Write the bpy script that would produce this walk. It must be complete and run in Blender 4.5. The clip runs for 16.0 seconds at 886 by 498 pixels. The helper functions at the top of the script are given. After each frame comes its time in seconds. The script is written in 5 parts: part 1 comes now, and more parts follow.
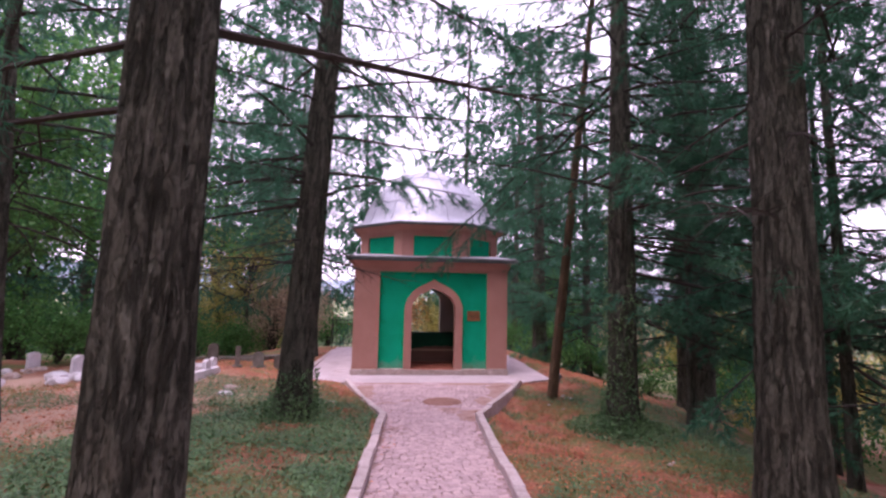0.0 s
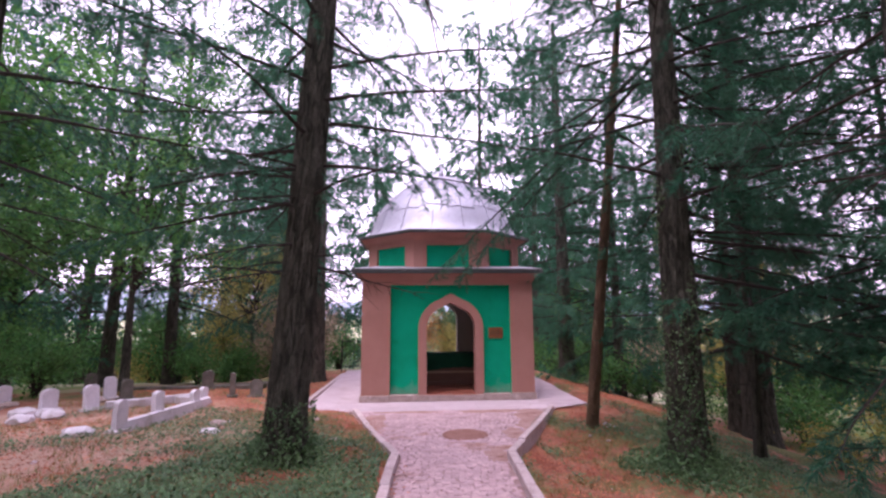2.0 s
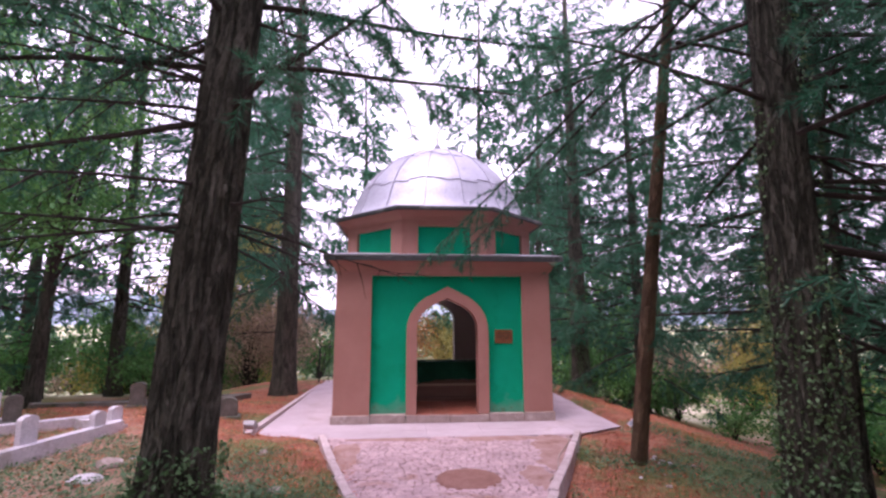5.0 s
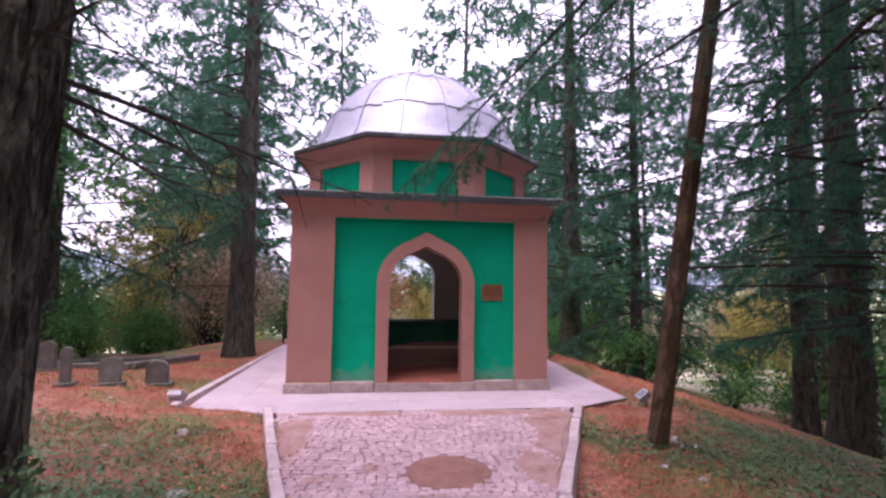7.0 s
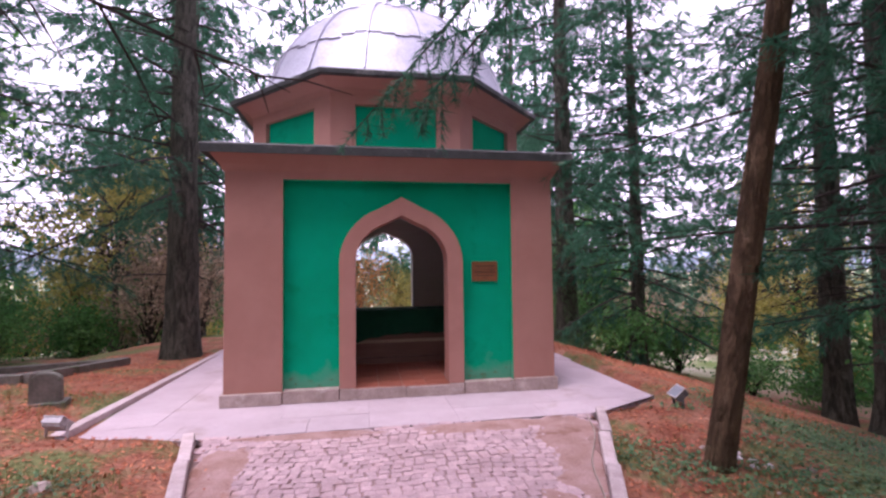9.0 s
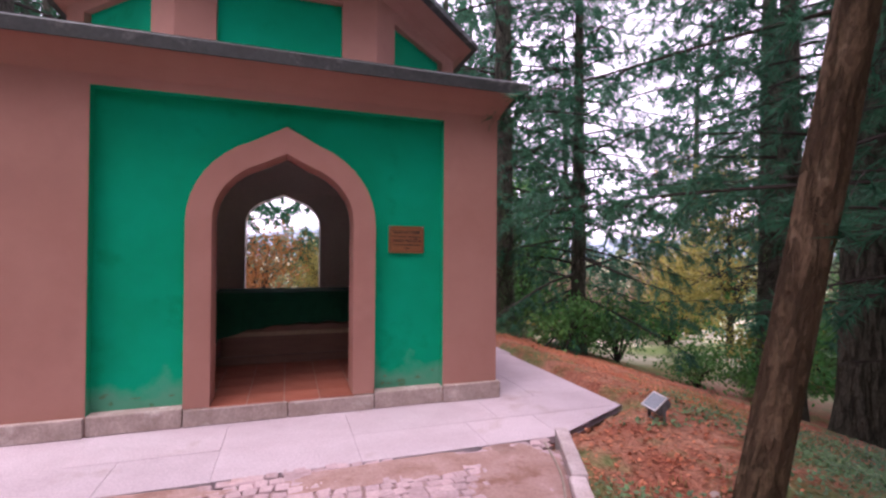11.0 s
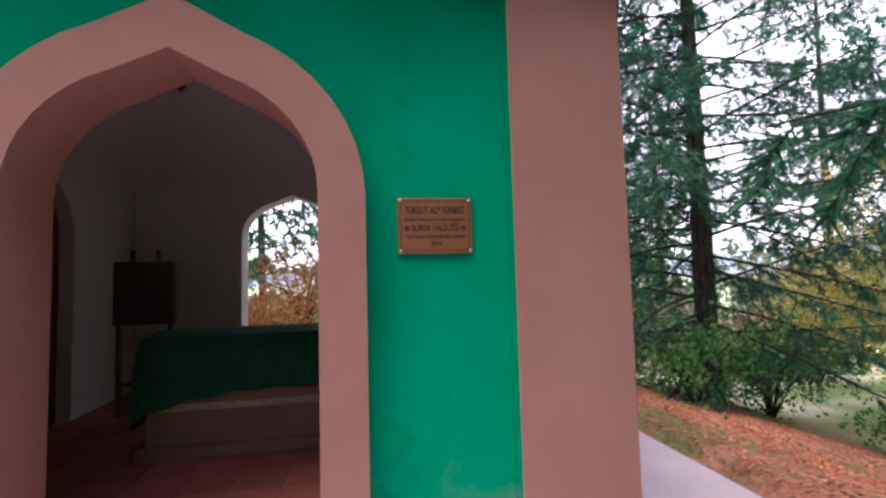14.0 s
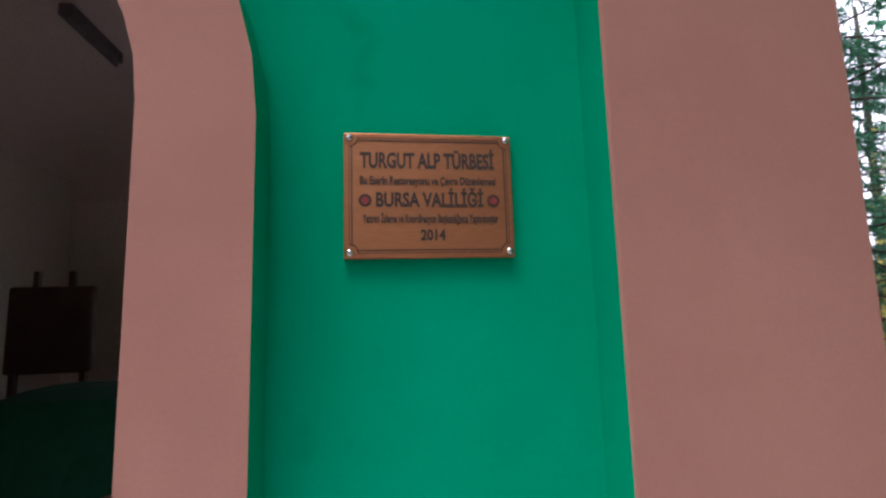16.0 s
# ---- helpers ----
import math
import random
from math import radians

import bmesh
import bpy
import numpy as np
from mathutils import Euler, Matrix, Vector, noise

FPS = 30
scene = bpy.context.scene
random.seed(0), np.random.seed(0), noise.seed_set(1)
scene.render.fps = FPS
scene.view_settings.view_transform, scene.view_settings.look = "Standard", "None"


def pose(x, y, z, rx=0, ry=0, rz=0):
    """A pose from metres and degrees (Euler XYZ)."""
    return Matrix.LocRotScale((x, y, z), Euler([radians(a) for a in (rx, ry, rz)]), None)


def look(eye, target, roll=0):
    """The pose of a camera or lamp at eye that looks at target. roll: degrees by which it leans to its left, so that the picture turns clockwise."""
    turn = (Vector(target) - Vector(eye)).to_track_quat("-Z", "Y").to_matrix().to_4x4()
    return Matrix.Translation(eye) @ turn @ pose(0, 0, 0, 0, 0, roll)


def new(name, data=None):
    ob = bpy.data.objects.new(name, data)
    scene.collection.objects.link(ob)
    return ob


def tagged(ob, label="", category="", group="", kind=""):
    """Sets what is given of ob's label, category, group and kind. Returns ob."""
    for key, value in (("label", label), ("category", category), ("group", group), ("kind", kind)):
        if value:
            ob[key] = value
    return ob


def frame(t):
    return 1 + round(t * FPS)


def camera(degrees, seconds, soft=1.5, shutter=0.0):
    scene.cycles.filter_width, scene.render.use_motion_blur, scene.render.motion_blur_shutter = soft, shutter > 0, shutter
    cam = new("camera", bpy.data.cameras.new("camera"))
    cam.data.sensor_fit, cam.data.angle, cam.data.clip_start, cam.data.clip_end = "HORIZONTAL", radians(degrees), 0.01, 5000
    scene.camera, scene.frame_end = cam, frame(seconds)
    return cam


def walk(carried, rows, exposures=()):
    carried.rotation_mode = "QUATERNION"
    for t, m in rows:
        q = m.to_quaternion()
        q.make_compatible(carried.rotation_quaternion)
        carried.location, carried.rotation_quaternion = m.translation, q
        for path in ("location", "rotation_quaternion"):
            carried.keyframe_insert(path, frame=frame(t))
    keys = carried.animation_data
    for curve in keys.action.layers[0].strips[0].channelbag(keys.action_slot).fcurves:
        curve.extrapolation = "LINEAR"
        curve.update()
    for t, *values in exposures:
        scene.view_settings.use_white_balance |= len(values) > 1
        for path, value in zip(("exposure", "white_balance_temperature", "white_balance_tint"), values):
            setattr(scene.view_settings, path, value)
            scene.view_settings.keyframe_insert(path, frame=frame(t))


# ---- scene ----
cam = camera(87.1, 16.0, soft=2.5)
METRES, EYE, TILT, LEAN, TURN = 11.5, 2.0, 0.0, 0.7, -5.6
ROWS = [
    (0.0, 0.0, 0.0, 0.0, -0.18, 5.7, -1.8),
    (0.5, -0.002, 0.0226, -0.0005, 0.67, 7.38, 0.78),
    (1.0, -0.0006, 0.0481, -0.0019, 2.42, 7.93, 0.83),
    (1.5, -0.003, 0.0733, -0.0053, 3.24, 7.65, -0.01),
    (2.0, -0.0063, 0.1049, -0.0071, 1.58, 7.96, -0.33),
    (2.5, -0.0082, 0.1373, -0.0078, 1.02, 9.95, -1.68),
    (3.0, -0.0116, 0.1695, -0.0105, 1.67, 10.21, -1.14),
    (5.5, -0.0103, 0.328, -0.0236, 0.06, 7.73, -0.21),
    (6.0, -0.0079, 0.3594, -0.0274, -1.36, 6.57, 0.04),
    (6.5, -0.0086, 0.3911, -0.0309, 0.75, 5.99, -1.72),
    (7.0, -0.0104, 0.4243, -0.0339, -1.51, 4.3, -1.53),
    (7.5, -0.0095, 0.4588, -0.0384, -2.83, 2.75, -1.81),
    (8.0, -0.01, 0.4902, -0.0414, -3.25, 2.8, -0.54),
    (10.5, 0.0092, 0.6551, -0.0508, -7.47, 2.48, -1.36),
    (11.0, 0.0196, 0.6917, -0.0556, -12.86, 0.76, -1.1),
    (11.5, 0.0272, 0.7255, -0.0564, -10.1, 0.48, 0.21),
    (12.0, 0.036, 0.7592, -0.0584, -10.69, 0.73, 0.27),
    (12.5, 0.0469, 0.7913, -0.0594, -9.46, 1.22, -0.46),
    (13.0, 0.0529, 0.825, -0.0622, -8.1, 2.61, -0.1),
    (13.5, 0.0594, 0.8527, -0.0646, -7.73, 2.99, 0.95),
    (14.0, 0.063, 0.8845, -0.0643, -4.3, 3.76, 0.83),
    (14.5, 0.0668, 0.9142, -0.0663, -5.07, 3.21, 2.07),
    (15.0, 0.0668, 0.941, -0.0655, -5.08, 2.28, 0.5),
    (15.5, 0.0683, 0.9646, -0.0656, -2.24, 5.17, -1.23),
    (16.0, 0.0723, 0.9837, -0.0626, -2.38, 7.21, 0.9),
]
walk(cam, [(t, pose(0, 0, EYE, TILT, LEAN, TURN) @ pose(METRES * x, METRES * y, METRES * z, 90 + pitch, roll, yaw)) for t, x, y, z, yaw, pitch, roll in ROWS],
     [(0.0, 1.55, 6500, 15), (3.0, 1.58, 6400, 15), (6.0, 1.63, 6450, 16), (8.0, 1.62, 6250, 13), (11.0, 1.66, 6600, 10), (12.5, 1.56, 6450, 0), (14.0, 1.86, 6400, -6), (16.0, 1.90, 6350, -10)])

# ---- world, sun, exposure ----
world = bpy.data.worlds.new("sky")
scene.world = world
world.use_nodes = True
wn, wl = world.node_tree.nodes, world.node_tree.links
sky = wn.new("ShaderNodeTexSky")
sky.sky_type, sky.sun_disc = "NISHITA", False
sky.sun_elevation, sky.sun_rotation = radians(70), radians(227)
sky.dust_density, sky.air_density, sky.ozone_density = 4.0, 1.0, 1.0
# cloud cover: the clear sky's colour is washed out towards an even pale lavender grey
veil = wn.new("ShaderNodeMix")
veil.data_type, veil.blend_type = "RGBA", "MIX"
veil.inputs[0].default_value = 0.8
veil.inputs[7].default_value = (9.5, 7.9, 10.8, 1)
wl.new(sky.outputs[0], veil.inputs[6])
wl.new(veil.outputs[2], wn["Background"].inputs[0])
wn["Background"].inputs[1].default_value = 0.102
sun = new("sun", bpy.data.lights.new("sun", "SUN"))
sun.data.energy, sun.data.angle, sun.data.color = 1.15, radians(36), (1.0, 0.88, 0.98)
sun.matrix_world = look((0, 0, 30), (6.0, 5.5, 8))


# ---- materials ----
def material(name, a, b, scale=6.0, rough=0.85, fine=60.0, bump=0.3, metal=0.0, dist=0.01, spread=0.18, random_tint=0.0, mid=0.5, stretch=(1, 1, 1), third=None, third_scale=1.5, third_at=0.6, lucent=0.0, grain_range=(0.82, 1.12)):
    """Two colours mixed by coarse and fine noise in object space, an optional third as blotches, with bump."""
    m = bpy.data.materials.new(name)
    m.use_nodes = True
    n, l = m.node_tree.nodes, m.node_tree.links
    p = n["Principled BSDF"]
    co = n.new("ShaderNodeTexCoord")
    mp = n.new("ShaderNodeMapping")
    mp.inputs["Scale"].default_value = stretch
    l.new(co.outputs["Object"], mp.inputs[0])
    def tex(s, d=4.0):
        t = n.new("ShaderNodeTexNoise")
        t.inputs["Scale"].default_value, t.inputs["Detail"].default_value, t.inputs["Roughness"].default_value = s, d, 0.65
        l.new(mp.outputs[0], t.inputs["Vector"])
        return t
    def mix(fac, c1, c2, kind="MIX"):
        x = n.new("ShaderNodeMix")
        x.data_type, x.blend_type = "RGBA", kind
        for s, v in ((x.inputs[0], fac), (x.inputs[6], c1), (x.inputs[7], c2)):
            if isinstance(v, (int, float)):
                s.default_value = v
            elif isinstance(v, tuple):
                s.default_value = (*v, 1)
            else:
                l.new(v, s)
        return x.outputs[2]
    def ramp(src, lo, hi):
        r = n.new("ShaderNodeMapRange")
        r.inputs[1].default_value, r.inputs[2].default_value = lo, hi
        l.new(src, r.inputs[0])
        return r.outputs[0]
    coarse, grain = tex(scale), tex(fine, 3.0)
    col = mix(ramp(coarse.outputs[0], mid - spread, mid + spread), a, b)
    if third:
        t3 = tex(third_scale)
        col = mix(ramp(t3.outputs[0], third_at - 0.04, third_at + 0.07), col, third)
    g = ramp(grain.outputs[0], 0.3, 0.7)
    shade = n.new("ShaderNodeMapRange")
    shade.inputs[3].default_value, shade.inputs[4].default_value = grain_range
    l.new(g, shade.inputs[0])
    hs = n.new("ShaderNodeHueSaturation")
    l.new(col, hs.inputs["Color"])
    if random_tint:
        oi, ge, ad, mr = n.new("ShaderNodeObjectInfo"), n.new("ShaderNodeNewGeometry"), n.new("ShaderNodeMath"), n.new("ShaderNodeMapRange")
        ad.operation = "ADD"
        fr = n.new("ShaderNodeMath"); fr.operation = "FRACT"
        l.new(oi.outputs["Random"], ad.inputs[0]); l.new(ge.outputs["Random Per Island"], ad.inputs[1])
        l.new(ad.outputs[0], fr.inputs[0]); l.new(fr.outputs[0], mr.inputs[0])
        mr.inputs[3].default_value, mr.inputs[4].default_value = 1 - random_tint, 1 + random_tint
        mu = n.new("ShaderNodeMath"); mu.operation = "MULTIPLY"
        l.new(mr.outputs[0], mu.inputs[0]); l.new(shade.outputs[0], mu.inputs[1])
        l.new(mu.outputs[0], hs.inputs["Value"])
    else:
        l.new(shade.outputs[0], hs.inputs["Value"])
    l.new(hs.outputs[0], p.inputs["Base Color"])
    rr = n.new("ShaderNodeMapRange")
    rr.inputs[3].default_value, rr.inputs[4].default_value = max(0.02, rough - 0.12), min(1, rough + 0.1)
    l.new(coarse.outputs[0], rr.inputs[0])
    l.new(rr.outputs[0], p.inputs["Roughness"])
    p.inputs["Metallic"].default_value = metal
    if rough > 0.7:
        p.inputs["Specular IOR Level"].default_value = 0.12
    if bump:
        b1 = n.new("ShaderNodeBump")
        b1.inputs["Strength"].default_value, b1.inputs["Distance"].default_value = bump, dist
        l.new(grain.outputs[0], b1.inputs["Height"])
        b2 = n.new("ShaderNodeBump")
        b2.inputs["Strength"].default_value, b2.inputs["Distance"].default_value = bump * 0.6, dist * 3
        l.new(coarse.outputs[0], b2.inputs["Height"])
        l.new(b1.outputs[0], b2.inputs["Normal"])
        l.new(b2.outputs[0], p.inputs["Normal"])
    if lucent:
        tr, ms = n.new("ShaderNodeBsdfTranslucent"), n.new("ShaderNodeMixShader")
        l.new(hs.outputs[0], tr.inputs[0])
        ms.inputs[0].default_value = lucent
        l.new(p.outputs[0], ms.inputs[1]); l.new(tr.outputs[0], ms.inputs[2])
        l.new(ms.outputs[0], n["Material Output"].inputs[0])
    return m


brick_paint = material("brick_red_plaster", (0.375, 0.188, 0.150), (0.42, 0.222, 0.180), 1.6, 0.9, 140, 0.12, dist=0.002, grain_range=(0.965, 1.025), third=(0.37, 0.19, 0.155), third_scale=0.9, third_at=0.58)
green_paint = material("green_plaster", (0.0, 0.31, 0.150), (0.0, 0.375, 0.200), 1.3, 0.92, 120, 0.12, dist=0.002, grain_range=(0.965, 1.025), third=(0.0, 0.29, 0.135), third_scale=2.2, third_at=0.62)


def add_salt_stains(m, colour):
    """Pale, ragged salt blooms where damp has risen into the plaster."""
    n, l = m.node_tree.nodes, m.node_tree.links
    p = n["Principled BSDF"]
    src = p.inputs["Base Color"].links[0].from_socket
    co, sp, no, ad, mr, mx = n.new("ShaderNodeTexCoord"), n.new("ShaderNodeSeparateXYZ"), n.new("ShaderNodeTexNoise"), n.new("ShaderNodeMath"), n.new("ShaderNodeMapRange"), n.new("ShaderNodeMix")
    no.inputs["Scale"].default_value, no.inputs["Detail"].default_value = 4.0, 6.0
    ad.operation = "MULTIPLY_ADD"
    ad.inputs[1].default_value = -0.75
    mr.inputs[1].default_value, mr.inputs[2].default_value, mr.inputs[3].default_value, mr.inputs[4].default_value = -0.14, 0.04, 0.75, 0.0
    mx.data_type = "RGBA"
    mx.inputs[7].default_value = (*colour, 1)
    l.new(co.outputs["Object"], sp.inputs[0]); l.new(co.outputs["Object"], no.inputs["Vector"])
    l.new(no.outputs[0], ad.inputs[0]); l.new(sp.outputs["Z"], ad.inputs[2]); l.new(ad.outputs[0], mr.inputs[0])
    l.new(mr.outputs[0], mx.inputs[0]); l.new(src, mx.inputs[6]); l.new(mx.outputs[2], p.inputs["Base Color"])


add_salt_stains(green_paint, (0.13, 0.33, 0.22))
inner_paint = material("off_white_plaster", (0.66, 0.65, 0.60), (0.72, 0.71, 0.65), 1.2, 0.9, 90, 0.3, dist=0.004)
plinth_stone = material("weathered_plinth", (0.50, 0.40, 0.37), (0.34, 0.26, 0.23), 5, 0.9, 50, 0.5, third=(0.58, 0.50, 0.47), third_scale=3)
concrete = material("pale_concrete", (0.56, 0.465, 0.505), (0.48, 0.385, 0.415), 2.0, 0.85, 70, 0.3, dist=0.004, random_tint=0.05, third=(0.40, 0.31, 0.29), third_scale=1.1, third_at=0.64)
kerb_stone = material("kerb_concrete", (0.62, 0.52, 0.53), (0.48, 0.38, 0.37), 6, 0.9, 60, 0.6, random_tint=0.12)
sett_stone = material("pink_setts", (0.56, 0.41, 0.43), (0.44, 0.31, 0.32), 3, 0.85, 40, 0.5, random_tint=0.13, third=(0.34, 0.19, 0.14), third_scale=0.7, third_at=0.60)
joint_sand = material("joint_sand", (0.37, 0.26, 0.25), (0.28, 0.18, 0.165), 5, 0.95, 80, 0.6)
tile_red = material("terracotta_tile", (0.36, 0.12, 0.075), (0.28, 0.085, 0.055), 3, 0.6, 60, 0.3, random_tint=0.12, dist=0.003)
grout = material("pale_grout", (0.42, 0.33, 0.29), (0.34, 0.27, 0.24), 6, 0.95, 60, 0.3)
roof_metal = material("galvanised_sheet", (0.42, 0.42, 0.49), (0.35, 0.35, 0.42), 1.4, 0.5, 30, 0.15, metal=0.35, third=(0.31, 0.31, 0.36), third_scale=2.0)
eave_metal = material("dark_eave_sheet", (0.075, 0.08, 0.08), (0.045, 0.05, 0.05), 4, 0.55, 40, 0.2, metal=0.3, third=(0.17, 0.17, 0.17), third_scale=2.5)


def bark_material(name, ridge, furrow, pale):
    """Long plates of bark parted by dark furrows, with finer cracks across them."""
    m = material(name, ridge, tuple(c * 0.62 for c in ridge), 5, 0.95, 70, 0.6, dist=0.008, stretch=(1, 1, 0.35), third=pale, third_scale=9, third_at=0.63, grain_range=(0.68, 1.2))
    n, l = m.node_tree.nodes, m.node_tree.links
    p = n["Principled BSDF"]
    co = n.new("ShaderNodeTexCoord")
    col, nor = p.inputs["Base Color"].links[0].from_socket, p.inputs["Normal"].links[0].from_socket
    for scale, squash, lo, hi, depth, keep in ((19.0, 0.2, 0.38, 0.52, 0.03, 0.9), (46.0, 0.4, 0.36, 0.5, 0.012, 0.55)):
        mp, vo = n.new("ShaderNodeMapping"), n.new("ShaderNodeTexNoise")
        mp.inputs["Scale"].default_value = (1, 1, squash)
        vo.inputs["Scale"].default_value, vo.inputs["Detail"].default_value, vo.inputs["Roughness"].default_value, vo.inputs["Distortion"].default_value = scale, 6.0, 0.62, 0.6
        l.new(co.outputs["Object"], mp.inputs[0]); l.new(mp.outputs[0], vo.inputs["Vector"])
        mr, iv, mx, bp = n.new("ShaderNodeMapRange"), n.new("ShaderNodeMath"), n.new("ShaderNodeMix"), n.new("ShaderNodeBump")
        mr.inputs[1].default_value, mr.inputs[2].default_value = lo, hi
        mr.inputs[3].default_value = 1.0 - keep
        iv.operation = "SUBTRACT"
        iv.inputs[0].default_value = 1.0
        mx.data_type = "RGBA"
        mx.inputs[7].default_value = (*furrow, 1)
        l.new(vo.outputs[0], mr.inputs[0]); l.new(mr.outputs[0], iv.inputs[1]); l.new(iv.outputs[0], mx.inputs[0])
        l.new(col, mx.inputs[6])
        col = mx.outputs[2]
        bp.inputs["Strength"].default_value, bp.inputs["Distance"].default_value = 1.0, depth
        l.new(mr.outputs[0], bp.inputs["Height"]); l.new(nor, bp.inputs["Normal"])
        nor = bp.outputs[0]
    l.new(col, p.inputs["Base Color"]); l.new(nor, p.inputs["Normal"])
    return m


bark = bark_material("fissured_bark", (0.130, 0.126, 0.100), (0.036, 0.036, 0.028), (0.168, 0.160, 0.132))
red_bark = bark_material("reddish_bark", (0.185, 0.125, 0.078), (0.105, 0.070, 0.046), (0.22, 0.16, 0.105))
twig_bark = material("twig_bark", (0.065, 0.055, 0.05), (0.04, 0.034, 0.03), 20, 0.95, 80, 0.3)
needles = material("conifer_needles", (0.024, 0.122, 0.070), (0.062, 0.185, 0.100), 0.8, 0.6, 9, 0, random_tint=0.35, lucent=0.42)
ivy_leaf = material("ivy_leaves", (0.065, 0.145, 0.058), (0.135, 0.225, 0.092), 2, 0.5, 15, 0, random_tint=0.35, lucent=0.15)
green_leaf = material("green_leaves", (0.05, 0.20, 0.055), (0.14, 0.29, 0.075), 1, 0.6, 15, 0, random_tint=0.4, lucent=0.45)
yellow_leaf = material("yellowing_leaves", (0.46, 0.36, 0.10), (0.30, 0.32, 0.09), 1, 0.65, 15, 0, random_tint=0.35, lucent=0.5)
orange_leaf = material("orange_leaves", (0.42, 0.16, 0.05), (0.34, 0.20, 0.08), 1, 0.65, 15, 0, random_tint=0.3, lucent=0.5)
dry_leaf = material("dry_leaf_litter", (0.30, 0.075, 0.04), (0.50, 0.21, 0.12), 2.2, 0.8, 30, 0, random_tint=0.6)
pale_twigs = material("pale_dry_brush", (0.46, 0.36, 0.26), (0.36, 0.28, 0.20), 2, 0.9, 20, 0, random_tint=0.3, lucent=0.25)
marble = material("white_marble", (0.74, 0.70, 0.74), (0.64, 0.60, 0.65), 3, 0.6, 40, 0.2, third=(0.50, 0.46, 0.46), third_scale=3)
grey_stone = material("mossy_grey_stone", (0.22, 0.20, 0.18), (0.13, 0.13, 0.11), 7, 0.95, 40, 0.6, third=(0.07, 0.10, 0.05), third_scale=4)
green_cloth = material("dark_green_cloth", (0.006, 0.055, 0.03), (0.012, 0.08, 0.042), 4, 0.9, 160, 0.3, dist=0.002)
wood_brown = material("brown_wood", (0.21, 0.115, 0.075), (0.15, 0.08, 0.055), 5, 0.6, 40, 0.3, stretch=(0.3, 2, 2))
dark_wood = material("dark_stained_wood", (0.105, 0.065, 0.05), (0.075, 0.048, 0.038), 6, 0.5, 40, 0.3)
copper = material("copper_plate", (0.47, 0.20, 0.095), (0.40, 0.165, 0.075), 3, 0.42, 200, 0.1, metal=0.75, dist=0.001, stretch=(0.2, 1, 4))
plate_ink = material("engraved_ink", (0.035, 0.022, 0.018), (0.05, 0.03, 0.022), 20, 0.6, 90, 0)
seal_red = material("seal_red", (0.30, 0.04, 0.04), (0.22, 0.03, 0.03), 20, 0.6, 90, 0)
chrome = material("screw_steel", (0.75, 0.75, 0.76), (0.6, 0.6, 0.62), 20, 0.25, 90, 0, metal=1.0)
lamp_grey = material("floodlight_grey", (0.16, 0.16, 0.17), (0.10, 0.10, 0.11), 10, 0.5, 60, 0.2)
lamp_pale = material("pale_floodlight_paint", (0.58, 0.55, 0.58), (0.46, 0.43, 0.45), 10, 0.5, 60, 0.2)
lamp_glass = material("floodlight_glass", (0.30, 0.32, 0.36), (0.22, 0.24, 0.28), 6, 0.12, 60, 0)
peeled = material("peeled_plaster", (0.17, 0.23, 0.14), (0.06, 0.26, 0.14), 14, 0.95, 60, 0.4)
black_iron = material("black_iron", (0.02, 0.02, 0.022), (0.035, 0.032, 0.03), 10, 0.6, 60, 0.2)
dry_grass = material("dry_grass_blades", (0.34, 0.26, 0.12), (0.16, 0.19, 0.07), 1.5, 0.85, 20, 0, random_tint=0.35, lucent=0.2)
# leaf green paled and greyed, with distance haze mixed into the colour
far_leaf = material("haze_tinted_far_leaves", (0.11, 0.19, 0.12), (0.20, 0.24, 0.14), 0.12, 0.8, 1.5, 0, random_tint=0.35, lucent=0.3)
# aerial haze is painted into the hills as a blue-grey base colour
hill_haze_tint = material("haze_tinted_hill", (0.22, 0.27, 0.33), (0.28, 0.33, 0.40), 0.02, 1.0, 0.2, 0)


# ---- mesh helpers ----
def part(name, bm, mat, parent=None, label="", smooth=False):
    me = bpy.data.meshes.new(name)
    bm.to_mesh(me)
    bm.free()
    return from_mesh(name, me, mat, parent, label, smooth)


def from_mesh(name, me, mat, parent=None, label="", smooth=False):
    for mt in (mat if isinstance(mat, (list, tuple)) else (mat,)):
        if not me.materials or mt.name not in me.materials:
            me.materials.append(mt)
    if smooth:
        me.polygons.foreach_set("use_smooth", [True] * len(me.polygons))
    ob = new(name, me)
    if parent:
        ob.parent = parent
        ob.matrix_parent_inverse = parent.matrix_basis.inverted()
    if label:
        tagged(ob, label)
    return ob


def raw(name, verts, faces, mat, parent=None, label="", smooth=False):
    me = bpy.data.meshes.new(name)
    me.from_pydata(verts, [], faces)
    me.update()
    return from_mesh(name, me, mat, parent, label, smooth)


def box(bm, lo, hi, bevel=0.0, m=None):
    r = bmesh.ops.create_cube(bm, size=1)
    c = [(a + b) / 2 for a, b in zip(lo, hi)]
    s = [b - a for a, b in zip(lo, hi)]
    mm = Matrix.Translation(c) @ Matrix.Diagonal((*s, 1))
    if m:
        mm = m @ mm
    bmesh.ops.transform(bm, matrix=mm, verts=r["verts"])
    if bevel:
        es = list({e for v in r["verts"] for e in v.link_edges})
        bmesh.ops.bevel(bm, geom=es, offset=bevel, segments=2, affect="EDGES", profile=0.6)
    return bm


def boxed(lo, hi, bevel=0.0, m=None):
    return box(bmesh.new(), lo, hi, bevel, m)


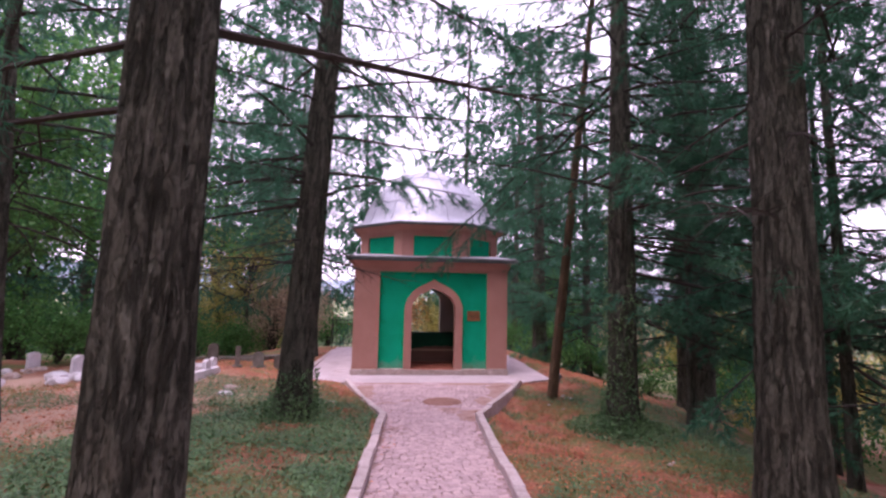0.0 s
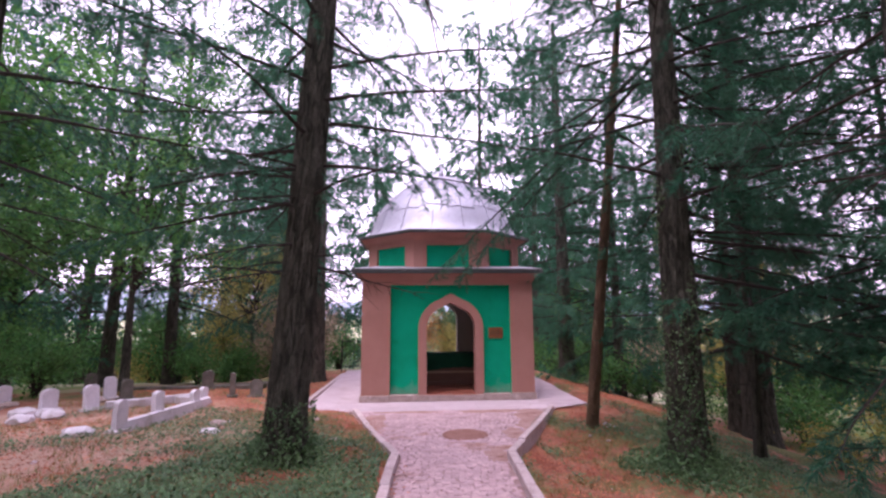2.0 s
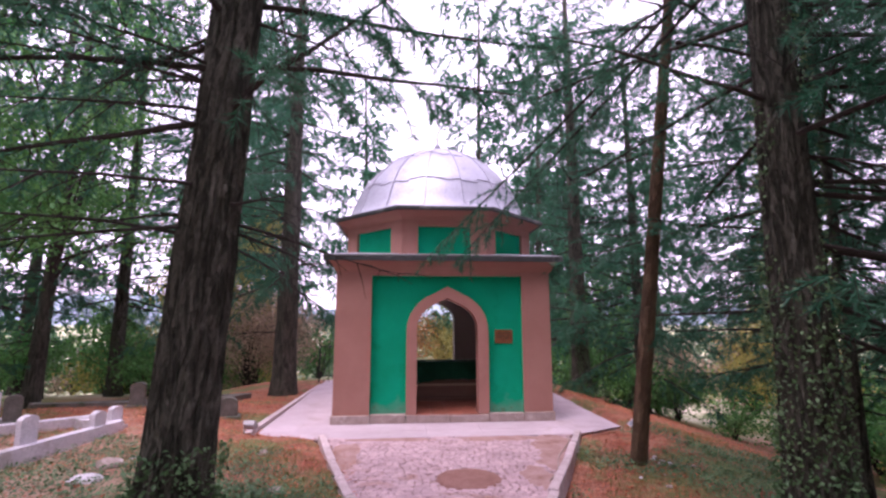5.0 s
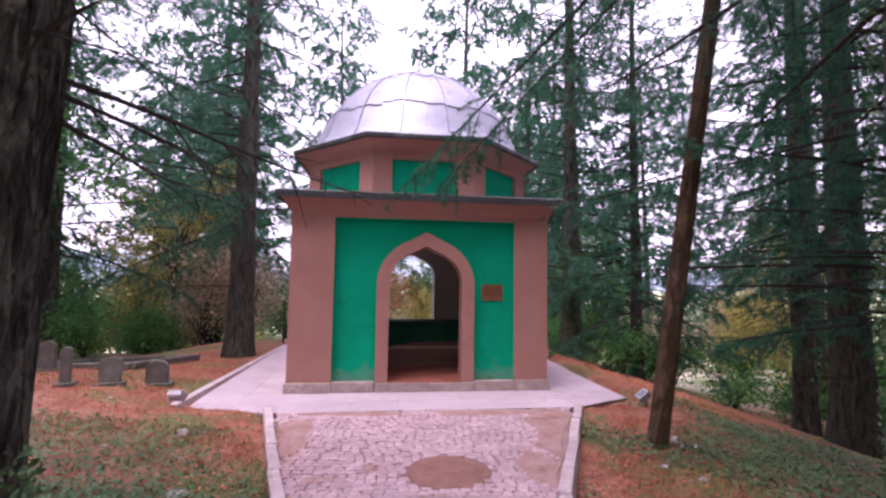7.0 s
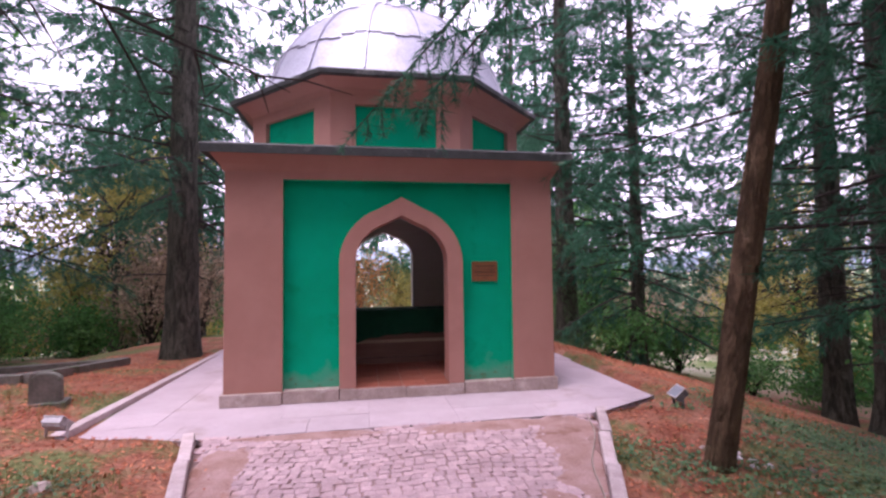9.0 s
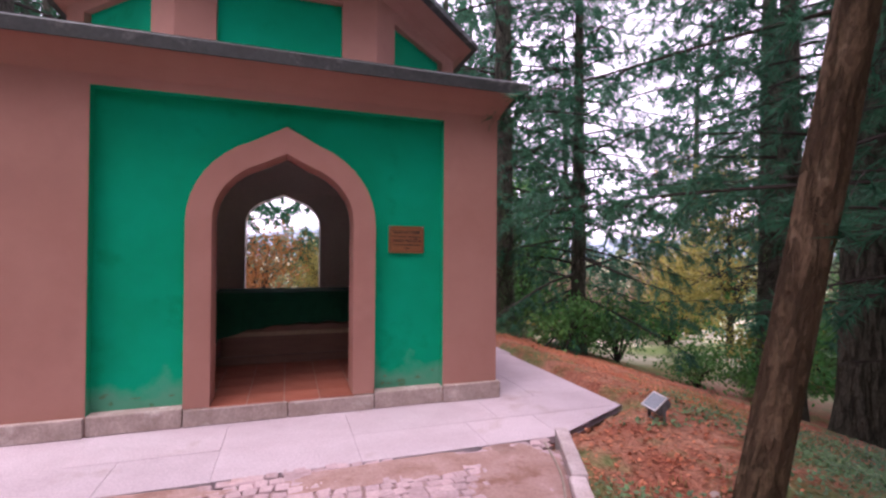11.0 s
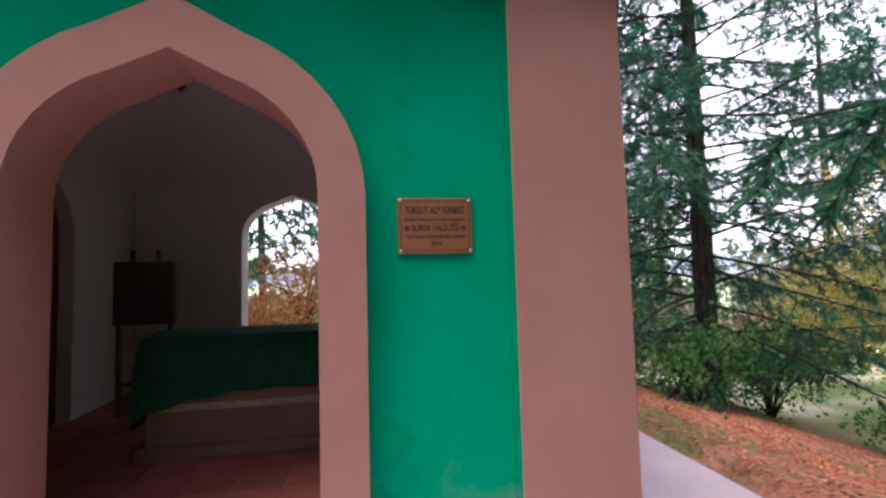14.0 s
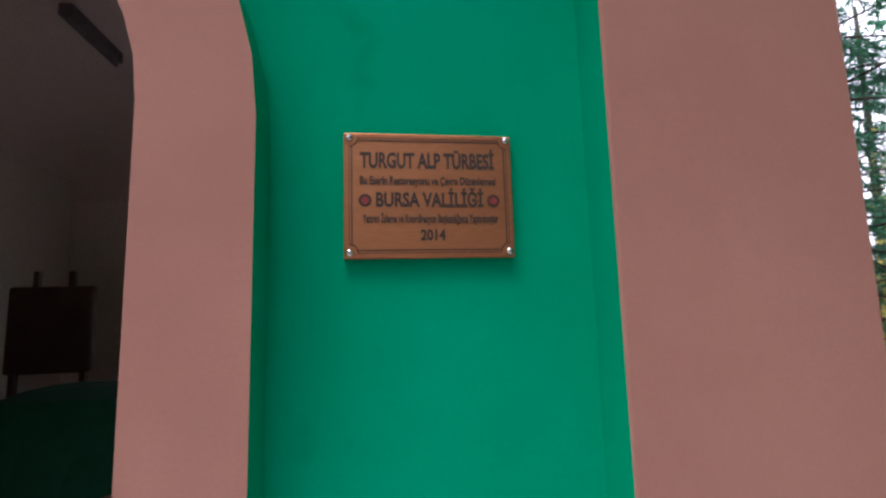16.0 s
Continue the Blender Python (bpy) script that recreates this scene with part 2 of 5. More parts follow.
def lathe(bm, profile, sides, centre=(0, 0, 0), start=0.0, jitter=0.0):
    """A surface of revolution (or a faceted one with few sides) from (radius, z) pairs."""
    rings = []
    for r, z in profile:
        rings.append([bm.verts.new((centre[0] + r * math.cos(start + 2 * math.pi * i / sides), centre[1] + r * math.sin(start + 2 * math.pi * i / sides), centre[2] + z)) for i in range(sides)])
    for a, b in zip(rings, rings[1:]):
        for i in range(sides):
            j = (i + 1) % sides
            bm.faces.new((a[i], a[j], b[j], b[i]))
    return rings


def thing(name, label, category, group="", at=(0, 0, 0), kind=""):
    ob = new(name)
    ob.empty_display_size = 0.1
    ob.matrix_basis = Matrix.Translation(at)
    return tagged(ob, label, category, group, kind)


def smoothstep(a, b, v):
    v = max(0.0, min(1.0, (v - a) / (b - a)))
    return v * v * (3 - 2 * v)


# ---- ground ----
def path_z(y):
    """Height of the paved path, falling towards the terrace."""
    y = max(y, -6.0)
    return max(0.0, 0.49 - 0.058 * y) if y < 6.5 else 0.113 * (1 - smoothstep(6.5, 9.6, y))


def left_edge(y):
    return -0.245 + (y - 4.3) * 0.048 if y < 7.6 else -0.086 + (y - 7.6) * -0.272


def right_edge(y):
    return 1.085 + (y - 4.2) * 0.069 if y < 7.5 else 1.313 + (y - 7.5) * 0.459


def on_pave(x, y, pad=0.0):
    if y < 10.95:
        return left_edge(y) - pad < x < right_edge(y) + pad
    if (x - 3.0) * 0.45 - (y - 10.97) * 0.89 > pad * 0.5:
        return False
    return -2.13 - pad < x < 3.92 + pad and y < 17.6 + pad


def ground_z(x, y):
    z = path_z(y)
    fade = 1 - smoothstep(8.5, 11.0, y) if x > -1.8 else 1 - smoothstep(11.5, 15.5, y)
    if x < -1.0 and x > -3.0:
        k = (x + 3.0) / 2.0
        fade = (1 - k) * (1 - smoothstep(11.5, 15.5, y)) + k * (1 - smoothstep(8.5, 11.0, y))
    z += max(-0.16, min(0.33, -(x - 0.5) * 0.07)) * fade
    if x > 4.3:
        z -= 0.27 * (min(x, 9.0) - 4.3) + 0.03 * (min(max(x, 9.0), 60.0) - 9.0)
    if y > 18:
        z -= 0.10 * (y - 18) if y < 60 else 4.2
    if x < -3.5 and y > 12:
        z -= 0.05 * (min(y, 40) - 12) * smoothstep(-3.5, -6, x)
    z = max(z, -14.0)
    if not on_pave(x, y, 0.12):
        z += 0.05 * (noise.noise((x * 0.6, y * 0.6, 0))) + 0.018 * noise.noise((x * 3.1, y * 3.1, 4))
        z -= 0.012
        if 2.9 < x < 4.6 and 10.6 < y < 13.0:
            z = max(z, -0.012)
    else:
        z -= 0.10
    return z


def build_ground():
    def axis(lo, hi, step):
        core = list(np.arange(lo, hi + 1e-6, step))
        out, d = [], step
        v = hi
        while v < 3000:
            d *= 1.35
            v += d
            out.append(v)
        inn, d, v = [], step, lo
        while v > -3000:
            d *= 1.35
            v -= d
            inn.append(v)
        return inn[::-1] + core + out
    xs, ys = axis(-9, 13, 0.13), axis(-4, 22, 0.13)
    verts = [(x, y, ground_z(x, y)) for y in ys for x in xs]
    w = len(xs)
    faces = [(j * w + i, j * w + i + 1, (j + 1) * w + i + 1, (j + 1) * w + i) for j in range(len(ys) - 1) for i in range(w - 1)]
    return tagged(raw("ground", verts, faces, soil, smooth=True), "red-brown soil with leaf litter and green patches", "ground", kind="structure")


soil = material("leaf_litter_soil", (0.29, 0.095, 0.06), (0.47, 0.26, 0.18), 1.9, 0.95, 26, 1.0, dist=0.03, spread=0.2, mid=0.55, grain_range=(0.6, 1.25), third=(0.18, 0.19, 0.08), third_scale=0.8, third_at=0.51)

# beyond the clearing the soil gives way to pale dry grass
def add_far_grass(m):
    n, l = m.node_tree.nodes, m.node_tree.links
    p = n["Principled BSDF"]
    src = p.inputs["Base Color"].links[0].from_socket
    ge, ln, mr, mx = n.new("ShaderNodeTexCoord"), n.new("ShaderNodeVectorMath"), n.new("ShaderNodeMapRange"), n.new("ShaderNodeMix")
    ln.operation = "DISTANCE"
    ln.inputs[1].default_value = (0, 8, 0)
    mr.inputs[1].default_value, mr.inputs[2].default_value = 10.8, 13.5
    mx.data_type = "RGBA"
    patch, pr, pm = n.new("ShaderNodeTexNoise"), n.new("ShaderNodeMapRange"), n.new("ShaderNodeMix")
    patch.inputs["Scale"].default_value, patch.inputs["Detail"].default_value = 0.35, 6.0
    pr.inputs[1].default_value, pr.inputs[2].default_value = 0.42, 0.60
    pm.data_type = "RGBA"
    pm.inputs[6].default_value, pm.inputs[7].default_value = (0.20, 0.27, 0.10, 1), (0.58, 0.54, 0.40, 1)
    l.new(ge.outputs["Object"], patch.inputs["Vector"]); l.new(patch.outputs[0], pr.inputs[0]); l.new(pr.outputs[0], pm.inputs[0]); l.new(pm.outputs[2], mx.inputs[7])
    l.new(ge.outputs["Object"], ln.inputs[0]); l.new(ln.outputs["Value"], mr.inputs[0]); l.new(mr.outputs[0], mx.inputs[0])
    l.new(src, mx.inputs[6])
    # trodden pale dry soil among the graves
    near, nr, dust, wob, sm = n.new("ShaderNodeVectorMath"), n.new("ShaderNodeMapRange"), n.new("ShaderNodeMix"), n.new("ShaderNodeTexNoise"), n.new("ShaderNodeMath")
    near.operation, sm.operation = "DISTANCE", "MULTIPLY_ADD"
    near.inputs[1].default_value = (-5.2, 7.6, 0.3)
    wob.inputs["Scale"].default_value, wob.inputs["Detail"].default_value = 1.3, 6.0
    sm.inputs[1].default_value = 3.0
    nr.inputs[1].default_value, nr.inputs[2].default_value, nr.inputs[3].default_value, nr.inputs[4].default_value = 3.4, 5.2, 0.8, 0.0
    dust.data_type = "RGBA"
    dust.inputs[7].default_value = (0.62, 0.43, 0.34, 1)
    l.new(ge.outputs["Object"], near.inputs[0]); l.new(ge.outputs["Object"], wob.inputs["Vector"])
    l.new(wob.outputs[0], sm.inputs[0]); l.new(near.outputs["Value"], sm.inputs[2]); l.new(sm.outputs[0], nr.inputs[0])
    l.new(nr.outputs[0], dust.inputs[0]); l.new(mx.outputs[2], dust.inputs[6]); l.new(dust.outputs[2], p.inputs["Base Color"])


add_far_grass(soil)
build_ground()


# ---- the domed tomb ----
X0, X1, YF, YB = -1.04, 2.89, 11.962, 15.95
CX, CY = 0.93, 13.95
WALL_TOP, FLOOR = 2.72, 0.14
PX0, PX1, PZ0, PZ1 = -0.40, 2.355, 0.15, 2.59
REC = 0.105  # depth of the green field behind the pilasters


def arch(cx, half, bottom, spring, apex, n=9):
    """The line of a pointed arch from its left foot to its right foot."""
    side = []
    for i in range(n + 1):
        a = i / n * math.pi / 2 * 0.86
        side.append((half * math.cos(a), math.sin(a)))
    top_x, top_s = side[-1]
    k = (apex - spring)
    # the round shoulder gives way to a straight slope to the point
    pts = [(x, spring + k * 0.86 * s / top_s) for x, s in side]
    pts = [(x, z) for x, z in pts if x > half * 0.30] + [(0.0, apex)]
    right = [(half, bottom)] + pts
    return [(cx - x, z) for x, z in right] + [(cx + x, z) for x, z in right[-2::-1]]


def arched_wall(bm, x0, x1, z0, z1, line, y0, y1, m=None):
    """A slab from y0 to y1 with an arched opening."""
    def put(x, y, z):
        v = Vector((x, y, z))
        return bm.verts.new(m @ v if m else v)
    for y, flip in ((y0, False), (y1, True)):
        quads = [((x0, z0), (line[0][0], z0), (line[0][0], z1), (x0, z1)), ((line[-1][0], z0), (x1, z0), (x1, z1), (line[-1][0], z1))]
        if line[0][1] > z0 + 0.01:
            quads.append(((line[0][0], z0), (line[-1][0], z0), (line[-1][0], line[-1][1]), (line[0][0], line[0][1])))
        for (xa, za), (xb, zb) in zip(line, line[1:]):
            if xb - xa > 1e-5:
                quads.append(((xa, za), (xb, zb), (xb, z1), (xa, z1)))
        for q in quads:
            vs = [put(x, y, z) for x, z in q]
            bm.faces.new(vs[::-1] if flip else vs)
    loop = line if line[0][1] <= z0 + 0.01 else line + [line[0]]
    for (xa, za), (xb, zb) in zip(loop, loop[1:]):
        bm.faces.new([put(xa, y0, za), put(xa, y1, za), put(xb, y1, zb), put(xb, y0, zb)])
    for (xa, za), (xb, zb) in (((x0, z0), (x0, z1)), ((x0, z1), (x1, z1)), ((x1, z1), (x1, z0))):
        bm.faces.new([put(xa, y1, za), put(xa, y0, za), put(xb, y0, zb), put(xb, y1, zb)])
    bmesh.ops.remove_doubles(bm, verts=bm.verts, dist=1e-4)
    bmesh.ops.recalc_face_normals(bm, faces=bm.faces)
    return bm


def ring_of(bm, outer, inner, y0, y1):
    """The band between two arch lines, from y0 to y1."""
    n = min(len(outer), len(inner))
    vs = [[[bm.verts.new((x, y, z)) for x, z in ln[:n]] for y in (y0, y1)] for ln in (outer, inner)]
    for i in range(n - 1):
        o0, o1, i0, i1 = vs[0][0], vs[0][1], vs[1][0], vs[1][1]
        bm.faces.new((o0[i], i0[i], i0[i + 1], o0[i + 1]))
        bm.faces.new((o1[i], o1[i + 1], i1[i + 1], i1[i]))
        f = bm.faces.new((o0[i], o0[i + 1], o1[i + 1], o1[i]))
        f.material_index = 1
        bm.faces.new((i0[i], i1[i], i1[i + 1], i0[i + 1]))
    for i in (0, n - 1):
        bm.faces.new((vs[0][0][i], vs[0][1][i], vs[1][1][i], vs[1][0][i]))
    bmesh.ops.recalc_face_normals(bm, faces=bm.faces)
    return bm


def build_tomb():
    tomb = thing("mausoleum", "small square domed tomb with brick-red walls and green recessed panels", "tomb building", at=(CX, CY, 0))
    ax = 0.98
    inner = arch(ax, 0.557, FLOOR, 1.62, 2.18)
    outer = arch(ax, 0.745, FLOOR, 1.60, 2.40)
    hole = arch(ax, 0.60, 0.0, 1.62, 2.235)
    # front wall: green field behind, brick-red pilasters and frieze in front
    front = part("wall", arched_wall(bmesh.new(), X0, X1, 0.0, WALL_TOP, hole, YF + REC, YF + 0.30), [green_paint, inner_paint], tomb, "front wall with green recessed field")
    for p in front.data.polygons:
        if p.center.y > YF + 0.29:
            p.material_index = 1
    part("door_surround", ring_of(bmesh.new(), outer, inner, YF - 0.004, YF + 0.305), [brick_paint, green_paint], tomb, "pointed brick-red door arch")
    for a, b, side in ((X0, PX0, 1), (PX1, X1, 0)):
        ob = part("pilaster", boxed((a, YF, 0.0), (b, YF + REC + 0.02, WALL_TOP), 0.006), [brick_paint, green_paint], tomb)
        for p in ob.data.polygons:
            if (p.normal.x > 0.9) == bool(side) and abs(p.normal.x) > 0.9 and p.area > 0.05:
                p.material_index = 1
    fr = part("frieze", boxed((PX0, YF, PZ1), (PX1, YF + REC + 0.02, WALL_TOP), 0.0), [brick_paint, green_paint], tomb)
    for p in fr.data.polygons:
        if p.normal.z < -0.9:
            p.material_index = 1
    # peeled plaster low on the green field
    rng = random.Random(12)
    for k in range(16):
        left = k % 3 == 0
        x = rng.uniform(PX0 + 0.06, ax - 0.83) if left else rng.uniform(ax + 0.83, PX1 - 0.06)
        z, sx, sz = 0.165 + 0.12 * rng.random() ** 1.6, rng.uniform(0.010, 0.045), rng.uniform(0.005, 0.016)
        bm = bmesh.new()
        ring = [bm.verts.new((x + sx * math.cos(q) * (1 + 0.5 * noise.noise((q, k, 0))), YF + REC - 0.0015 - 0.00012 * k, z + sz * math.sin(q) * (1 + 0.6 * noise.noise((q, k, 3))))) for q in [i * math.pi / 9 for i in range(18)]]
        bm.faces.new(ring)
        bmesh.ops.recalc_face_normals(bm, faces=bm.faces)
        part("peeled_patch", bm, peeled, front)
    # side and back walls
    turned = Matrix(((0, 1, 0, 0), (1, 0, 0, 0), (0, 0, 1, 0), (0, 0, 0, 1)))
    part("wall", arched_wall(bmesh.new(), YF + 0.302, YB - 0.3, 0.0, WALL_TOP, arch(14.02, 0.55, 0.0, 1.72, 2.28), X0 + 0.171, X0 + 0.3, turned), inner_paint, tomb, "inner wall with an arched niche")
    part("niche_back", boxed((X0 + 0.1705, 13.4, FLOOR), (X0 + 0.183, 14.64, 2.34)), wood_brown, tomb, "brown boarded niche")
    for name, lo, hi in (("wall", (X0, YF + 0.302, 0), (X0 + 0.17, YB - 0.3, WALL_TOP)), ("wall", (X1 - 0.3, YF + 0.302, 0), (X1, YB - 0.3, WALL_TOP))):
        ob = part(name, boxed(lo, hi), [brick_paint, inner_paint], tomb)
        for p in ob.data.polygons:
            if (p.normal.x > 0.9) == (lo[0] < CX) and abs(p.normal.x) > 0.9:
                p.material_index = 1
    win = arch(0.93, 0.56, 0.76, 1.80, 2.28)
    back = part("wall", arched_wall(bmesh.new(), X0, X1, 0.0, WALL_TOP, win, YB - 0.3, YB), [inner_paint, brick_paint], tomb, "back wall with an arched opening")
    for p in back.data.polygons:
        if p.center.y > YB - 0.01 or abs(p.center.x - CX) > 1.9:
            p.material_index = 1
    # plinth blocks
    rng = random.Random(4)
    def plinth_run(a, b, y, z1):
        x = a
        while x < b - 0.02:
            w = min(rng.uniform(0.5, 0.8), b - x)
            if b - x - w < 0.25:
                w = b - x
            part("plinth_block", boxed((x + 0.003, y + rng.uniform(-0.005, 0.005), 0.0), (x + w - 0.003, y + 0.12, z1 + rng.uniform(-0.006, 0.006)), 0.012), plinth_stone, tomb)
            x += w
    plinth_run(X0 - 0.035, PX0, YF - 0.036, 0.145)
    plinth_run(PX0, ax - 0.745, YF - 0.012, 0.150)
    plinth_run(ax - 0.745, ax + 0.745, YF - 0.020, 0.132)
    plinth_run(ax + 0.745, PX1, YF - 0.012, 0.150)
    plinth_run(PX1, X1 + 0.035, YF - 0.036, 0.155)
    for x in (X0 - 0.034, X1 - 0.05):
        part("plinth", boxed((x, YF + 0.09, 0), (x + 0.084, YB + 0.03, 0.15), 0.01), plinth_stone, tomb)
    part("plinth", boxed((X0, YB - 0.05, 0), (X1, YB + 0.034, 0.15), 0.01), plinth_stone, tomb)
    # flared cove under the eaves, eave edge and roof
    def square(h, z):
        return [(CX - h, CY - h, z), (CX + h, CY - h, z), (CX + h, CY + h, z), (CX - h, CY + h, z)]
    def loft(bm, loops, cap=False):
        rings = [[bm.verts.new(v) for v in lp] for lp in loops]
        n = len(rings[0])
        for a, b in zip(rings, rings[1:]):
            for i in range(n):
                bm.faces.new((a[i], a[(i + 1) % n], b[(i + 1) % n], b[i]))
        bmesh.ops.recalc_face_normals(bm, faces=bm.faces)
        return bm
    vault = [square(1.70 * math.cos(a), 2.30 + 1.02 * math.sin(a)) for a in [i * math.pi / 2 / 10 for i in range(10)]] + [square(0.02, 3.325)]
    part("ceiling", loft(bmesh.new(), vault), inner_paint, tomb, "plastered vault", smooth=True)
    h = (X1 - X0) / 2 + 0.002
    hc = [(h, 2.60), (h + 0.015, 2.66), (h + 0.06, 2.75), (h + 0.12, 2.83), (h + 0.165, 2.885), (h - 0.2, 2.885), (h - 0.2, 2.70)]
    part("eave_cove", loft(bmesh.new(), [square(a, z + (0.06 if k < 1 else 0)) for k, (a, z) in enumerate(hc)]), brick_paint, tomb, "flared brick-red cove")
    part("eave_edge", loft(bmesh.new(), [square(a, z) for a, z in ((h, 2.888), (h + 0.195, 2.888), (h + 0.20, 2.845), (h + 0.215, 2.845), (h + 0.222, 2.94), (h + 0.20, 2.96), (h - 0.05, 2.966), (h, 2.888))]), eave_metal, tomb, "dark folded metal eave edge")
    def octo(apothem, z):
        r = apothem / math.cos(math.pi / 8)
        return [(CX + r * math.cos(math.pi / 8 + k * math.pi / 4), CY + r * math.sin(math.pi / 8 + k * math.pi / 4), z) for k in range(8)]
    part("roof", loft(bmesh.new(), [square(h + 0.202, 2.963), square(1.7, 3.05)]), roof_metal, tomb, "low metal skirt roof")
    # octagonal drum
    AD, Z0, Z1 = 1.93, 2.95, 3.74
    part("drum", loft(bmesh.new(), [octo(AD - 0.06, Z0), octo(AD - 0.06, Z1), octo(0.2, Z1)]), green_paint, tomb, "green octagonal drum")
    half = AD * math.tan(math.pi / 8)
    for k in range(8):
        m = Matrix.Translation((CX, CY, 0)) @ Matrix.Rotation(k * math.pi / 4, 4, "Z")
        for lo, hi in (((-half, -AD, Z0), (-0.50, -AD + 0.07, Z1)), ((0.50, -AD, Z0), (half, -AD + 0.07, Z1)), ((-0.50, -AD, 3.54), (0.50, -AD + 0.07, Z1)), ((-0.50, -AD, Z0), (0.50, -AD + 0.07, Z0 + 0.06))):
            part("drum_frame", boxed(lo, hi, 0.004, m), brick_paint, tomb)
    part("drum_cove", loft(bmesh.new(), [octo(AD + 0.002, 3.66), octo(AD + 0.05, 3.72), octo(AD + 0.20, 3.80), octo(AD - 0.2, 3.80)]), brick_paint, tomb)
    part("drum_eave", loft(bmesh.new(), [octo(AD, 3.803), octo(AD + 0.27, 3.803), octo(AD + 0.275, 3.855), octo(AD + 0.26, 3.872), octo(AD + 0.1, 3.885)]), eave_metal, tomb, "dark metal drum eave")
    # dome of metal sheets with standing seams
    prof = [(2.14, 3.875), (2.02, 3.965), (1.93, 4.11), (1.87, 4.28), (1.77, 4.52), (1.62, 4.78), (1.42, 5.02), (1.18, 5.24), (0.90, 5.43), (0.60, 5.58), (0.31, 5.68), (0.06, 5.74)]
    bm = bmesh.new()
    lathe(bm, prof, 64, (CX, CY, 0))
    dome = part("dome", bm, roof_metal, tomb, "pale grey sheet-metal dome", smooth=True)
    for k in range(16):
        a = (k + 0.5) * math.pi / 8
        vs, fs = [], []
        for j, (r, z) in enumerate(prof[1:]):
            for dx, dr in ((-0.014, -0.004), (-0.008, 0.020), (0.008, 0.020), (0.014, -0.004)):
                rr = r + dr
                vs.append((CX + rr * math.cos(a) - dx * math.sin(a), CY + rr * math.sin(a) + dx * math.cos(a), z + dr * 0.6))
        for j in range(len(prof) - 2):
            for i in range(3):
                b = 4 * j + i
                fs.append((b, b + 1, b + 5, b + 4))
        raw("seam", vs, fs, roof_metal, dome)
    for z, r in ((4.52, 1.775), (5.24, 1.185)):
        bm = bmesh.new()
        for k in range(64):
            wob = 0.02 * math.sin(k * 1.7) + (0.05 if (k // 4) % 2 else 0.0)
            a0, a1 = k * math.pi / 32, (k + 1) * math.pi / 32
            rr = r - 0.5 * wob + 0.006
            vs = [bm.verts.new((CX + (rr + o) * math.cos(a), CY + (rr + o) * math.sin(a), z + wob + dz)) for a in (a0, a1) for o, dz in ((0.0, -0.012), (0.012, 0.0), (-0.004, 0.014))]
            for i in range(2):
                bm.faces.new((vs[i], vs[3 + i], vs[4 + i], vs[1 + i]))
        part("lap_seam", bm, roof_metal, dome)
    bm = bmesh.new()
    lathe(bm, [(0.07, 5.73), (0.05, 5.78), (0.085, 5.84), (0.05, 5.90), (0.02, 5.95), (0.035, 6.00), (0.004, 6.12)], 16, (CX, CY, 0))
    part("finial", bm, roof_metal, tomb, "small metal finial", smooth=True)
    # interior floor
    part("floor", boxed((X0 + 0.3, YF + 0.302, 0.0), (X1 - 0.3, YB - 0.3, FLOOR - 0.008)), grout, tomb, "tiled floor")
    part("threshold", boxed((ax - 0.55, YF + 0.10, 0.0), (ax + 0.55, YF + 0.30, FLOOR - 0.008)), grout, tomb)
    tile = boxed((-0.14, -0.14, -0.02), (0.14, 0.14, 0.0), 0.003)
    me = bpy.data.meshes.new("floor_tile")
    tile.to_mesh(me)
    tile.free()
    me.materials.append(tile_red)
    for i in range(12):
        for j in range(13):
            x, y = X0 + 0.44 + 0.287 * i, YF + 0.135 + 0.287 * j
            if x < X1 - 0.43 and y < YB - 0.4 and (j > 1 or abs(x - ax) < 0.50):
                ob = new("floor_tile", me)
                ob.matrix_basis = pose(x, y, FLOOR)
                ob.parent = tomb
                ob.matrix_parent_inverse = tomb.matrix_basis.inverted()
    return tomb


